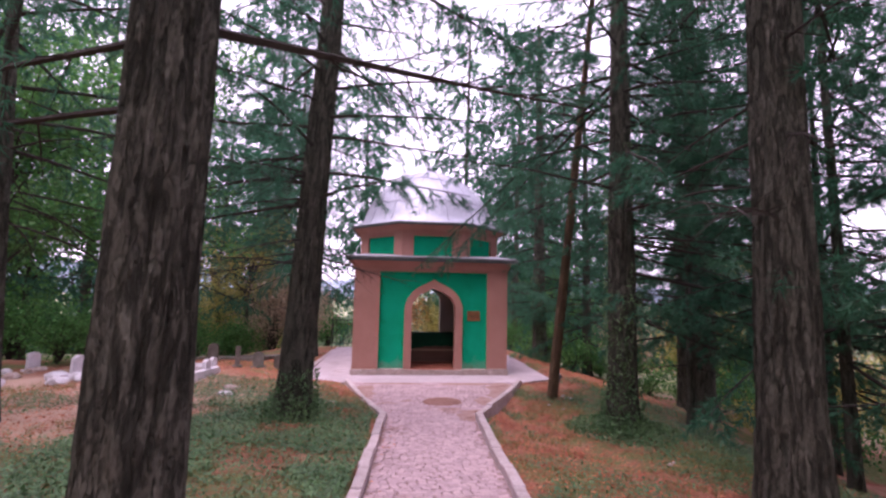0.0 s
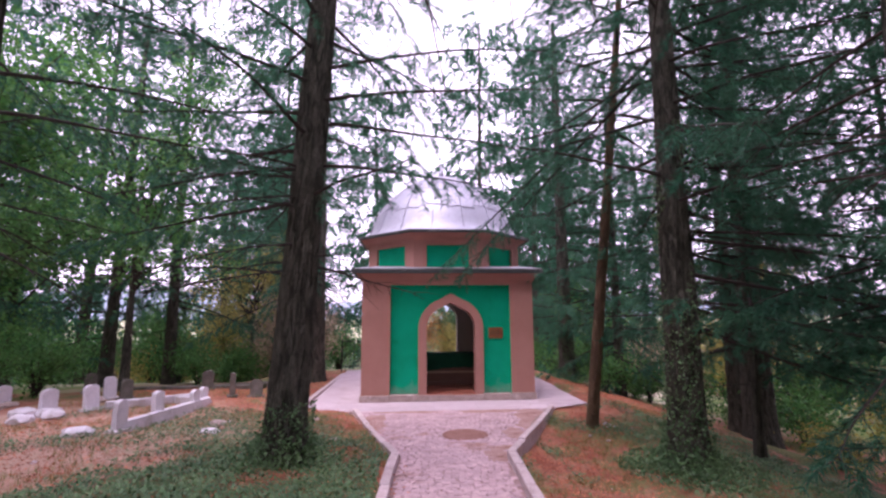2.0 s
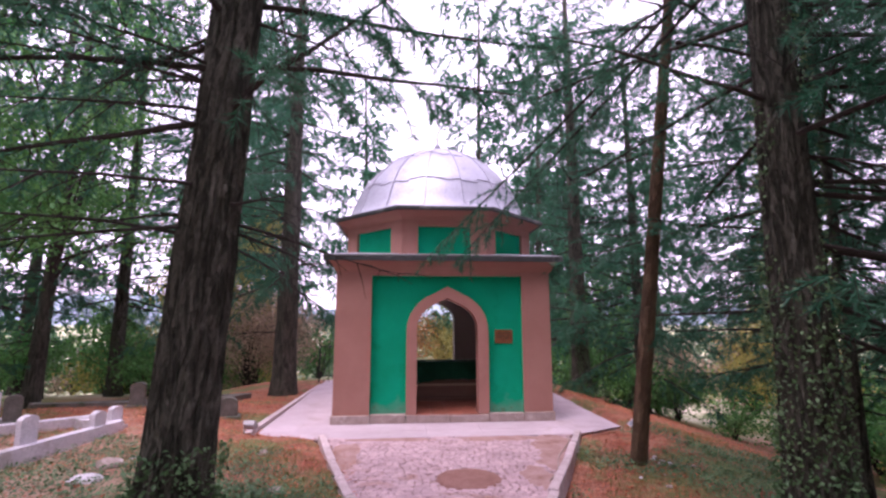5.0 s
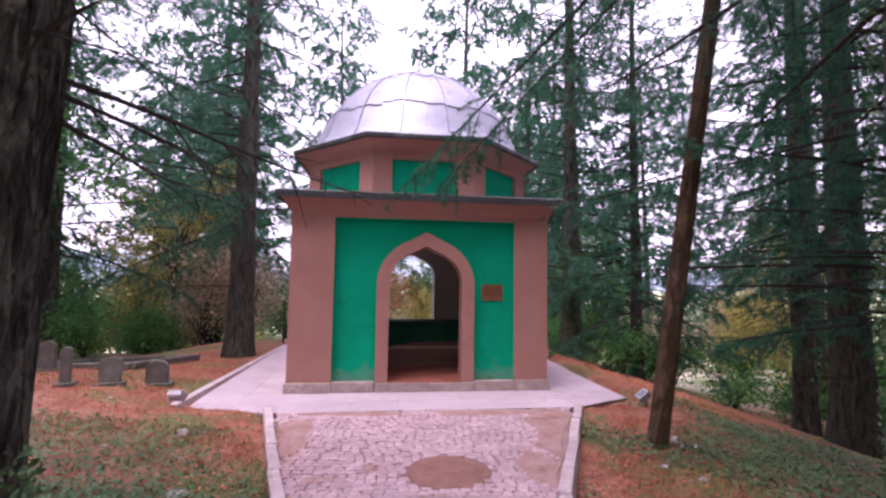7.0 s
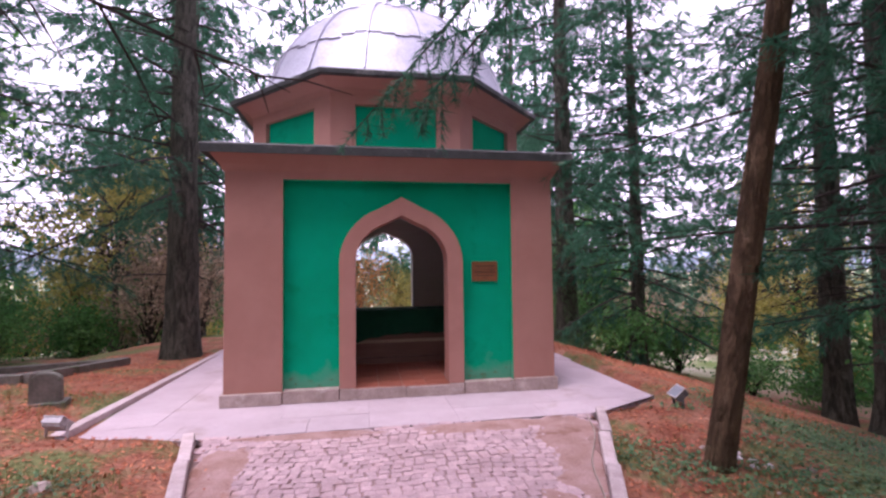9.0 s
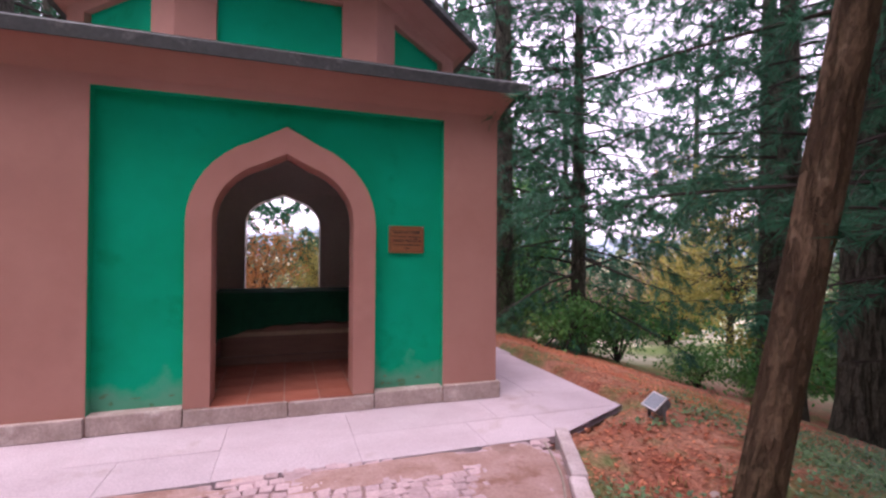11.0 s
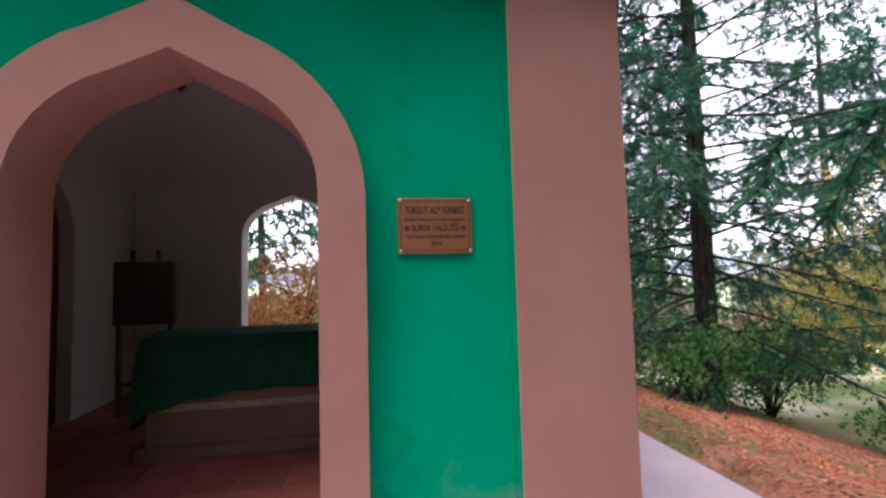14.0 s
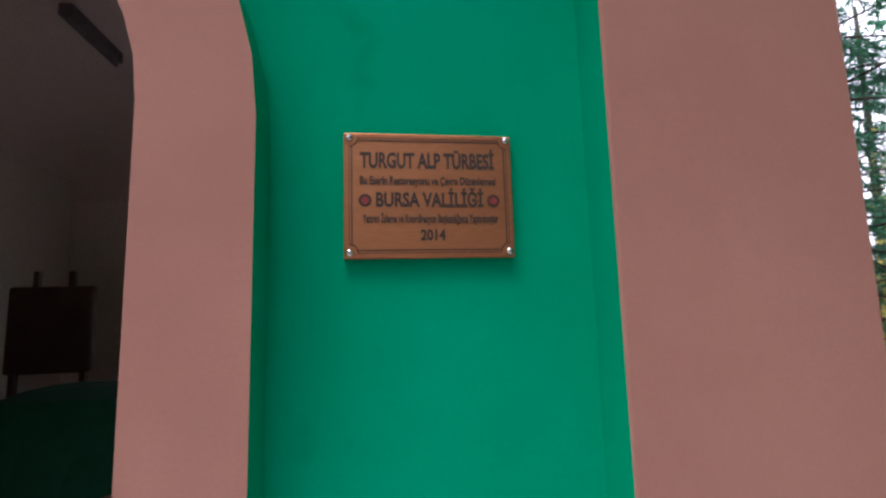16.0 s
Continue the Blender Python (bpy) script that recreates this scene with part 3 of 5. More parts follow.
def build_coffin():
    c = thing("sarcophagus", "long wooden sarcophagus draped with dark green cloth", "sarcophagus", at=(1.25, 13.85, FLOOR))
    x0, x1, y0, y1 = 0.30, 2.42, 13.38, 14.30
    part("base", boxed((x0 + 0.02, y0 + 0.02, FLOOR), (x1 - 0.02, y1 - 0.02, FLOOR + 0.42), 0.02), wood_brown, c, "brown wooden chest")
    part("foot_rail", boxed((x0 - 0.03, y0 - 0.03, FLOOR), (x1 + 0.03, y1 + 0.03, FLOOR + 0.09), 0.015), wood_brown, c)
    part("trim_band", boxed((x0 + 0.012, y0 + 0.012, FLOOR + 0.30), (x1 - 0.012, y1 - 0.012, FLOOR + 0.345), 0.004), pale_twigs, c, "pale carved trim band")
    # cloth: ridge top, hem that hangs in a shallow curve, lowest at the ends
    vs, fs = [], []
    nx, prof = 40, [(-0.50, None), (-0.47, 0.58), (-0.42, 0.68), (-0.34, 0.77), (-0.1, 0.79), (0.1, 0.79), (0.34, 0.77), (0.42, 0.68), (0.47, 0.58), (0.50, None)]
    for i in range(nx + 1):
        u = i / nx
        x = x0 - 0.05 + u * (x1 - x0 + 0.10)
        hem = 0.20 + 0.24 * math.sin(math.pi * u) ** 0.45 + 0.01 * math.sin(u * 50)
        for k, (y, z) in enumerate(prof):
            fold = 0.012 * math.sin(u * 60 + k) if k in (0, 1, 8, 9) else 0.0
            vs.append((x, 13.84 + y + (fold if y < 0 else -fold), FLOOR + (hem if z is None else z)))
    n = len(prof)
    for i in range(nx):
        for k in range(n - 1):
            fs.append((i * n + k, (i + 1) * n + k, (i + 1) * n + k + 1, i * n + k + 1))
    for i in (0, nx):
        fs.append(tuple(range(i * n, i * n + n)))
    raw("cloth", vs, fs, green_cloth, c, "dark green draped cloth", smooth=False)


def build_stand():
    s = thing("wooden_stand", "dark wooden board on thin legs beside the wall", "stand", at=(-0.17, 14.55, FLOOR))
    part("board", boxed((-0.43, 14.55, 0.92), (0.08, 14.60, 1.48), 0.02), dark_wood, s)
    for x in (-0.38, 0.03):
        part("leg", boxed((x - 0.018, 14.56, FLOOR), (x + 0.018, 14.60, 0.925), 0.004), dark_wood, s)
    for x in (-0.28, -0.07):
        part("peg", boxed((x - 0.018, 14.56, 1.475), (x + 0.018, 14.595, 1.58), 0.006), dark_wood, s)
    part("stretcher", boxed((-0.365, 14.57, 0.40), (0.015, 14.59, 0.43)), dark_wood, s)


def lettering(body, size, width, x, z, y, parent, name="lettering"):
    cu = bpy.data.curves.new(name, "FONT")
    cu.body, cu.size, cu.align_x, cu.align_y, cu.extrude = body, size, "CENTER", "CENTER", 0.0004
    cu.resolution_u, cu.offset = 3, 0.0013 * size / 0.036
    ob = bpy.data.objects.new(name, cu)
    scene.collection.objects.link(ob)
    bpy.context.view_layer.update()
    me = bpy.data.meshes.new_from_object(ob.evaluated_get(bpy.context.evaluated_depsgraph_get()))
    bpy.data.objects.remove(ob)
    xs = [v.co.x for v in me.vertices]
    k = width / (max(xs) - min(xs))
    me.transform(Matrix.Translation((x, y, z)) @ Matrix.Rotation(math.pi / 2, 4, "X") @ Matrix.Diagonal((k, 1, 1, 1)))
    return from_mesh(name, me, plate_ink, parent)


def build_plaque():
    y = YF + REC
    x0, x1, z0, z1 = 1.862, 2.190, 1.364, 1.608
    cx, cz = (x0 + x1) / 2, (z0 + z1) / 2
    p = thing("wall_plaque", "engraved copper plaque screwed to the green wall", "plaque", at=(cx, y, cz))
    part("plate", boxed((x0, y - 0.016, z0), (x1, y - 0.001, z1), 0.003), copper, p)
    f = y - 0.0168
    w, h = x1 - x0, z1 - z0
    for inset, t in ((0.010, 0.0012), (0.0145, 0.0022)):
        for lo, hi in (((x0 + 0.026, f, z1 - inset - t), (x1 - 0.026, f + 0.001, z1 - inset)), ((x0 + 0.026, f, z0 + inset), (x1 - 0.026, f + 0.001, z0 + inset + t)),
                       ((x0 + inset, f, z0 + 0.026), (x0 + inset + t, f + 0.001, z1 - 0.026)), ((x1 - inset - t, f, z0 + 0.026), (x1 - inset, f + 0.001, z1 - 0.026))):
            part("border_line", boxed(lo, hi), plate_ink, p)
    for sx in (-1, 1):
        for sz in (-1, 1):
            mx, mz = cx + sx * (w / 2 - 0.011), cz + sz * (h / 2 - 0.011)
            # notched corner of the border
            vs, fs = [], []
            for i in range(9):
                a = i / 8 * math.pi / 2
                for r in (0.0150, 0.0172):
                    vs.append((mx + sx * 0.0 - sx * r * math.cos(a), f, mz - sz * r * math.sin(a)))
            for i in range(8):
                fs.append((2 * i, 2 * i + 1, 2 * i + 3, 2 * i + 2))
            raw("border_corner", vs, fs, plate_ink, p)
            bm = bmesh.new()
            lathe(bm, [(0.0075, 0), (0.0075, 0.003), (0.0055, 0.006), (0.002, 0.0072), (0.0001, 0.0073)], 14)
            bmesh.ops.transform(bm, matrix=Matrix.Translation((mx, y - 0.016, mz)) @ Matrix.Rotation(math.pi / 2, 4, "X"), verts=bm.verts)
            part("screw", bm, chrome, p, "domed steel screw", smooth=True)
    lettering("TURGUT ALP TÜRBESİ", 0.042, 0.262, cx - 0.002, cz + 0.066, f, p)
    lettering("Bu Eserin Restorasyonu ve Çevre Düzenlemesi", 0.022, 0.264, cx - 0.002, cz + 0.027, f, p)
    lettering("BURSA VALİLİĞİ", 0.038, 0.208, cx, cz - 0.011, f, p)
    lettering("Yatırım İzleme ve Koordinasyon Başkanlığınca Yaptırılmıştır", 0.022, 0.262, cx + 0.002, cz - 0.047, f, p)
    lettering("2014", 0.028, 0.048, cx + 0.004, cz - 0.079, f, p)
    for sx in (-1, 1):
        bm = bmesh.new()
        lathe(bm, [(0.0125, 0), (0.0125, 0.0008), (0.0001, 0.0009)], 20)
        bmesh.ops.transform(bm, matrix=Matrix.Translation((cx + sx * 0.124, f + 0.0008, cz - 0.011)) @ Matrix.Rotation(math.pi / 2, 4, "X"), verts=bm.verts)
        seal = part("seal", bm, plate_ink, p, "small round seal")
        bm = bmesh.new()
        lathe(bm, [(0.0075, 0), (0.0075, 0.0008), (0.0001, 0.0009)], 16)
        bmesh.ops.transform(bm, matrix=Matrix.Translation((cx + sx * 0.124, f - 0.0002, cz - 0.011)) @ Matrix.Rotation(math.pi / 2, 4, "X"), verts=bm.verts)
        part("seal_core", bm, seal_red, seal)


build_tomb()
build_coffin()
build_stand()
build_plaque()


def build_tube_lamp():
    t = thing("tube_lamp", "unlit dark tube lamp high on the vault", "lamp", at=(0.07, 14.37, 3.13))
    part("housing", boxed((0.03, 14.08, 3.09), (0.11, 14.66, 3.17), 0.01), lamp_grey, t)
    bm = bmesh.new()
    lathe(bm, [(0.016, 0), (0.016, 0.56)], 10)
    bmesh.ops.transform(bm, matrix=Matrix.Translation((0.07, 14.09, 3.078)) @ Matrix.Rotation(-math.pi / 2, 4, "X"), verts=bm.verts)
    part("tube", bm, lamp_grey, t, smooth=True)


build_tube_lamp()


# ---- trees ----
def tube(vs, fs, pts, radii, sides):
    """Adds a tapered tube along pts to the lists."""
    base = len(vs)
    pts = [Vector(p) for p in pts]
    for i, (p, r) in enumerate(zip(pts, radii)):
        d = (pts[min(i + 1, len(pts) - 1)] - pts[max(i - 1, 0)]).normalized()
        u = d.cross(Vector((0.3, 0.2, 1)) if abs(d.z) < 0.9 else Vector((1, 0, 0))).normalized()
        w = d.cross(u)
        for k in range(sides):
            a = 2 * math.pi * k / sides
            vs.append(p + (u * math.cos(a) + w * math.sin(a)) * r)
    for i in range(len(pts) - 1):
        for k in range(sides):
            j = (k + 1) % sides
            fs.append((base + i * sides + k, base + i * sides + j, base + (i + 1) * sides + j, base + (i + 1) * sides + k))


def trunk_mesh(r, height, seed, sides=28, rings=46, flare=0.35, rough=0.10, bend=0.0):
    """A tapered, ridged trunk; its foot goes 0.3 m into the ground. With many sides the bark stands out in plates."""
    plates = 0.022 if sides > 60 else 0.0
    if plates:
        rings = 150
    rng = random.Random(seed)
    vs, fs = [], []
    ox = rng.uniform(0, 50)
    for j in range(rings + 1):
        u = j / rings
        z = -0.3 + (height + 0.3) * u ** 1.6
        rad = r * (1 - 0.75 * max(0, z) / height) * (1 + flare * math.exp(-max(0, z + 0.1) / 0.35))
        bx, by = bend * math.sin(z * 0.5 + ox), bend * math.cos(z * 0.43 + ox)
        for k in range(sides):
            a = 2 * math.pi * k / sides
            c, s = math.cos(a), math.sin(a)
            n1 = noise.noise((c * 3.5 + ox, s * 3.5, z * 0.55))
            n2 = noise.noise((c * 9 + ox, s * 9, z * 1.3))
            rr = rad * (1 + rough * n1 + rough * 0.8 * n2)
            if plates and z < 7:
                n3 = abs(noise.noise((c * 7 + ox, s * 7 + 0.6 * noise.noise((c * 2, s * 2, z * 2)), z * 1.9)))
                rr -= plates * (1 - smoothstep(0.0, 0.16, n3))
            vs.append((c * rr + bx, s * rr + by, z))
    for j in range(rings):
        for k in range(sides):
            i = (k + 1) % sides
            fs.append((j * sides + k, j * sides + i, (j + 1) * sides + i, (j + 1) * sides + k))
    me = bpy.data.meshes.new("trunk")
    me.from_pydata(vs, [], fs)
    me.polygons.foreach_set("use_smooth", [True] * len(fs))
    return me


def spray(rng, leaf_v, leaf_f, twig_v, twig_f, start, way, length, tufts, size, droop, wide=0.075, per=5):
    """One twig with needle tufts along it."""
    p = Vector(start)
    d = Vector(way).normalized()
    pts = [p.copy()]
    for i in range(2):
        d = (d + Vector((rng.uniform(-.15, .15), rng.uniform(-.15, .15), -droop * rng.uniform(0.3, 1.6)))).normalized()
        p = p + d * length / 2
        pts.append(p.copy())
    tube(twig_v, twig_f, pts, (0.005, 0.0035, 0.0015), 3)
    for i in range(tufts):
        u = (0.15 + 0.85 * (i + rng.random()) / tufts) * 2
        k = min(1, int(u))
        q = pts[k].lerp(pts[k + 1], u - k)
        f = (pts[k + 1] - pts[k]).normalized()
        for _ in range(per):
            s = (f * 0.8 + Vector((rng.uniform(-1, 1), rng.uniform(-1, 1), rng.uniform(-0.8, 0.8)))).normalized()
            side = s.cross(Vector((rng.uniform(-1, 1), rng.uniform(-1, 1), rng.uniform(-1, 1)))).normalized() * size * wide
            b = len(leaf_v)
            tip = q + s * size * rng.uniform(0.7, 1.2)
            leaf_v.extend((q + side, q - side, tip))
            leaf_f.append((b, b + 1, b + 2))


def limb(rng, bark_v, bark_f, leaf_v, leaf_f, start, way, length, radius, bare=0.3, droop=0.05, gap=0.25, twig=0.66, tufts=6, size=0.16, needled=True, hang=0.38, wide=0.065, per=5, wander=0.10):
    """A limb with side twigs; needles past the bare inner part."""
    p, d = Vector(start), Vector(way).normalized()
    n = 7
    pts = [p.copy()]
    for i in range(n):
        d = (d + Vector((rng.uniform(-1, 1) * wander, rng.uniform(-1, 1) * wander, rng.uniform(-.5, .5) * wander - droop * (1.2 - i / n * 1.6)))).normalized()
        p = p + d * length / n
        pts.append(p.copy())
    tube(bark_v, bark_f, pts, [radius * (1 - 0.85 * i / n) for i in range(n + 1)], 5)
    s = bare * length
    while s < length:
        u = s / length * n
        k = min(n - 1, int(u))
        q = pts[k].lerp(pts[k + 1], u - k)
        f = (pts[k + 1] - pts[k]).normalized()
        side = f.cross(Vector((0, 0, 1))).normalized()
        for sg in (-1, 1):
            if rng.random() < 0.12:
                continue
            w = f * rng.uniform(0.4, 1.0) + side * sg * rng.uniform(0.5, 1.0) + Vector((0, 0, rng.uniform(-0.75, 0.35)))
            ln = twig * rng.uniform(0.5, 1.15) * (1.15 - 0.6 * s / length)
            if needled:
                spray(rng, leaf_v, leaf_f, bark_v, bark_f, q, w, ln, tufts, size, hang, wide, per)
            else:
                tube(bark_v, bark_f, [q, q + w.normalized() * ln * 0.5, q + w.normalized() * ln + Vector((0, 0, -0.1 * ln))], (0.006, 0.004, 0.002), 3)
        s += gap * rng.uniform(0.7, 1.3)
    return pts


def joined(name, leaf_v, leaf_f, bark_v, bark_f):
    """One mesh with needles or leaves (slot 0) and woody twigs (slot 1)."""
    me = bpy.data.meshes.new(name)
    k = len(leaf_v)
    me.from_pydata([tuple(v) for v in leaf_v] + [tuple(v) for v in bark_v], [], leaf_f + [tuple(k + i for i in f) for f in bark_f])
    me.polygons.foreach_set("material_index", [0] * len(leaf_f) + [1] * len(bark_f))
    return me


def crown_mesh(seed, z0, z1, reach, limbs, dead_from=1.5, dead=10, size=0.16, extra=(), avoid=None, fine_to=8.5, **kw):
    """One crown, centred on the trunk's foot. extra: limbs of known start, way and length."""
    rng = random.Random(seed)
    bv, bf, lv, lf = [], [], [], []
    az = rng.uniform(0, 6)
    for i in range(limbs):
        u = (i + rng.random()) / limbs
        z = z0 + (z1 - z0) * u
        az += 2.4 + rng.uniform(-0.6, 0.6)
        length = reach * (1 - 0.40 * u) * rng.uniform(0.5, 1.2)
        way = (math.cos(az), math.sin(az), rng.uniform(-0.30, 0.35) + 0.3 * u)
        if avoid and z < 6.8 and any(math.hypot(way[0] * length * k - avoid[0], way[1] * length * k - avoid[1]) < 3.25 for k in (0.4, 0.7, 1.0, 1.15)):
            continue
        look_of = dict(kw, size=size)
        if z > fine_to:
            # high limbs carry fewer, longer needles
            per, wide = kw.get("per", 5), kw.get("wide", 0.065)
            look_of.update(per=max(2, per // 3), wide=wide * 1.9, size=size * 1.35, tufts=5)
        limb(rng, bv, bf, lv, lf, (0.12 * way[0], 0.12 * way[1], z), way, length, 0.024 * (1.2 - 0.5 * u), bare=rng.uniform(0.08, 0.25), **look_of)
    for i in range(dead):
        z = dead_from + (z0 - dead_from + 1.0) * rng.random()
        a = rng.uniform(0, 6.28)
        way = (math.cos(a), math.sin(a), rng.uniform(-0.25, 0.15))
        if avoid and way[0] * avoid[0] + way[1] * avoid[1] > 0:
            continue
        limb(rng, bv, bf, lv, lf, (0.12 * way[0], 0.12 * way[1], z), way, rng.uniform(0.6, 1.9), 0.016, bare=0.2, gap=0.25, needled=False)
    for start, way, length, rad, needled in extra:
        limb(rng, bv, bf, lv, lf, start, way, length, rad, bare=0.25, gap=0.17, needled=needled, size=size * 0.8, droop=0.0, hang=0.45, wander=0.03, wide=0.04, per=8, tufts=8)
    return joined("crown", lv, lf, bv, bf)


def ivy_mesh(r, height, seed, count, skirt=0.6):
    """Small leaves clothing a trunk and its foot."""
    rng = random.Random(seed)
    vs, fs = [], []
    for i in range(count):
        a = rng.uniform(0, 6.283)
        if rng.random() < 0.45:
            z = rng.random() ** 1.3 * 0.10
            rad = r * 1.2 + rng.random() ** 1.5 * skirt
            z = 0.04 + 0.30 * math.exp(-(rad - r * 1.2) / 0.22) * rng.random()
        else:
            z = height * rng.random() ** 1.6
            if noise.noise((math.cos(a) * 1.5 + seed, math.sin(a) * 1.5, z * 0.9)) < -0.05 + 0.25 * z / height:
                continue
            rad = r * (1 + 0.3 * math.exp(-z / 0.35)) + rng.uniform(0.0, 0.07)
        p = Vector((math.cos(a) * rad, math.sin(a) * rad, z))
        add_leaf(rng, vs, fs, p, rng.uniform(0.014, 0.027))
    me = bpy.data.meshes.new("ivy")
    me.from_pydata([tuple(v) for v in vs], [], fs)
    return me


def add_leaf(rng, vs, fs, p, s, flat=0.0):
    """A small folded leaf of two triangles pairs."""
    u = Vector((rng.uniform(-1, 1), rng.uniform(-1, 1), rng.uniform(-1, 1) * (1 - flat))).normalized()
    w = u.cross(Vector((rng.uniform(-1, 1) * (1 - flat), rng.uniform(-1, 1) * (1 - flat), 1 if flat else rng.uniform(-1, 1)))).normalized()
    up = u.cross(w) * 0.18 * s
    b = len(vs)
    vs.extend((p - u * s, p + w * s * 0.62 + up, p + u * s, p - w * s * 0.62 + up))
    fs.append((b, b + 1, b + 2))
    fs.append((b, b + 2, b + 3))


def make_tree(x, y, r, height, crown, seed, lean=(0, 0), ivy=0.0, bk=None, label="tall conifer with dark bark and drooping needled branches", turn=None, scale=1.0, sides=28, category="tree", flare=0.35, group="conifers", tall=1.0):
    rng = random.Random(seed)
    z = ground_z(x, y)
    t = thing("conifer_tree", label, category, group)
    t.matrix_basis = Matrix.Translation((x, y, z)) @ Euler((radians(-lean[1]), radians(lean[0]), 0)).to_matrix().to_4x4()
    tr = from_mesh("trunk", trunk_mesh(r, height * tall, seed, sides, flare=flare), bk or bark)
    tr.parent = t
    a = rng.uniform(0, 6.28) if turn is None else turn
    if not crown.materials:
        crown.materials.append(needles)
        crown.materials.append(twig_bark)
    ob = new("crown", crown)
    ob.parent = t
    ob.matrix_basis = Matrix.Rotation(a, 4, "Z") @ Matrix.Diagonal((scale, scale, tall, 1))
    if ivy:
        iv = from_mesh("ivy", ivy_mesh(r, ivy, seed + 7, int(2000 * ivy + 2400)), ivy_leaf, label="climbing ivy leaves")
        iv.parent = t
    return t


FINE = dict(size=0.13, wide=0.034, per=9, tufts=8, gap=0.22)
SOFT = dict(size=0.15, wide=0.044, per=8, tufts=7, gap=0.24)
WISP = dict(size=0.30, wide=0.125, per=3, tufts=5, gap=0.36, twig=0.8, fine_to=99)
crowns = {
    "high": crown_mesh(11, 3.1, 13.0, 3.4, 62, 2.2, 12, **FINE),
    "bare": crown_mesh(27, 4.9, 13.0, 3.2, 44, 2.0, 14, **FINE),
    "mid": crown_mesh(12, 2.9, 12.6, 3.2, 68, 1.2, 16, **SOFT),
    "mid2": crown_mesh(13, 2.4, 12.6, 3.5, 68, 1.2, 14, **SOFT),
    "path": crown_mesh(21, 3.0, 12.6, 3.0, 66, 2.0, 20, **FINE),
    "low": crown_mesh(14, 0.6, 11.0, 3.1, 112, 0.6, 3, **SOFT),
    "thin": crown_mesh(16, 5.2, 11.5, 2.6, 36, 3.5, 2, **FINE),
    "west": crown_mesh(22, 2.6, 12.6, 3.5, 100, 1.4, 12, avoid=(3.69, -1.65), **SOFT),
    "east": crown_mesh(23, 2.0, 12.6, 3.4, 100, 1.4, 12, avoid=(-4.32, -2.8), **SOFT),
    "dense": crown_mesh(24, 1.7, 12.6, 3.5, 100, 1.2, 8, **SOFT),
    "far": crown_mesh(17, 1.4, 13.0, 3.3, 62, 1.0, 2, **WISP),
    "far2": crown_mesh(18, 0.4, 11.0, 3.2, 62, 0.6, 2, **WISP),
}
# crowns with limbs that reach over the path
crowns["over"] = crown_mesh(19, 4.6, 13.0, 3.2, 50, 2.6, 6, **FINE, extra=(((0.1, 0.1, 2.80), (0.95, 0.30, 0.03), 2.3, 0.026, False), ((-0.1, 0.1, 2.40), (-1, 0.35, -0.02), 2.2, 0.022, False), ((-0.1, 0.1, 2.75), (-1, 0.2, -0.2), 1.9, 0.022, True), ((0.1, 0.2, 3.7), (0.75, 0.65, 0.1), 3.0, 0.025, True)))
crowns["reach"] = crown_mesh(20, 3.2, 12.6, 3.2, 52, 1.6, 8, **FINE, avoid=(-2.69, 6.7), extra=(((-0.1, 0.1, 5.7), (-2.97, 2.45, -3.08), 4.95, 0.03, True), ((-0.1, 0.1, 5.55), (-2.52, 2.10, -2.95), 4.4, 0.026, True), ((0.15, -0.1, 2.5), (0.95, -0.25, -0.22), 3.2, 0.03, False), ((0.15, 0.1, 2.1), (0.95, 0.15, -0.30), 3.0, 0.03, False), ((0.15, 0.0, 3.0), (0.9, -0.5, -0.20), 3.2, 0.03, True), ((0.15, 0.05, 1.8), (0.95, -0.05, -0.32), 2.8, 0.026, False)) + tuple(((0.15, 0.0, 2.5 + 0.3 * i), (0.9, 0.55 * math.sin(i * 2.3), -0.12), 2.9 + 0.4 * math.sin(i), 0.024, True) for i in range(20)))
# the trees beside the path and round the tomb
make_tree(-1.11, 2.17, 0.212, 13.2, crowns["over"], 21, (1.2, 0), sides=110, turn=0.0, label="thick fissured conifer trunk beside the path")
make_tree(3.54, 3.95, 0.27, 13.2, crowns["bare"], 22, (-2.3, -3.0), sides=110)
make_tree(-1.43, 7.05, 0.245, 12.8, crowns["path"], 23, (3.0, 0), ivy=0.7, sides=110, label="tall conifer with ivy round its foot beside the path")
make_tree(3.62, 7.25, 0.235, 12.8, crowns["reach"], 24, (0.5, 0), ivy=4.6, sides=110, turn=0.0, label="tall conifer with ivy climbing its trunk")
make_tree(3.31, 9.71, 0.105, 11.7, crowns["thin"], 25, (3.2, -8.7), bk=red_bark, label="slender leaning tree with bare reddish trunk", flare=0.1)
make_tree(-2.76, 15.6, 0.285, 12.8, crowns["west"], 26, turn=0.0)
make_tree(8.15, 11.9, 0.33, 12.8, crowns["path"], 27)
make_tree(8.45, 13.1, 0.20, 12.8, crowns["high"], 28)
make_tree(5.25, 16.75, 0.26, 12.8, crowns["east"], 29, ivy=3.0, turn=0.0)
make_tree(10.6, 15.0, 0.25, 12.8, crowns["path"], 30, ivy=4.0)
make_tree(6.94, 16.5, 0.17, 11.2, crowns["low"], 32)
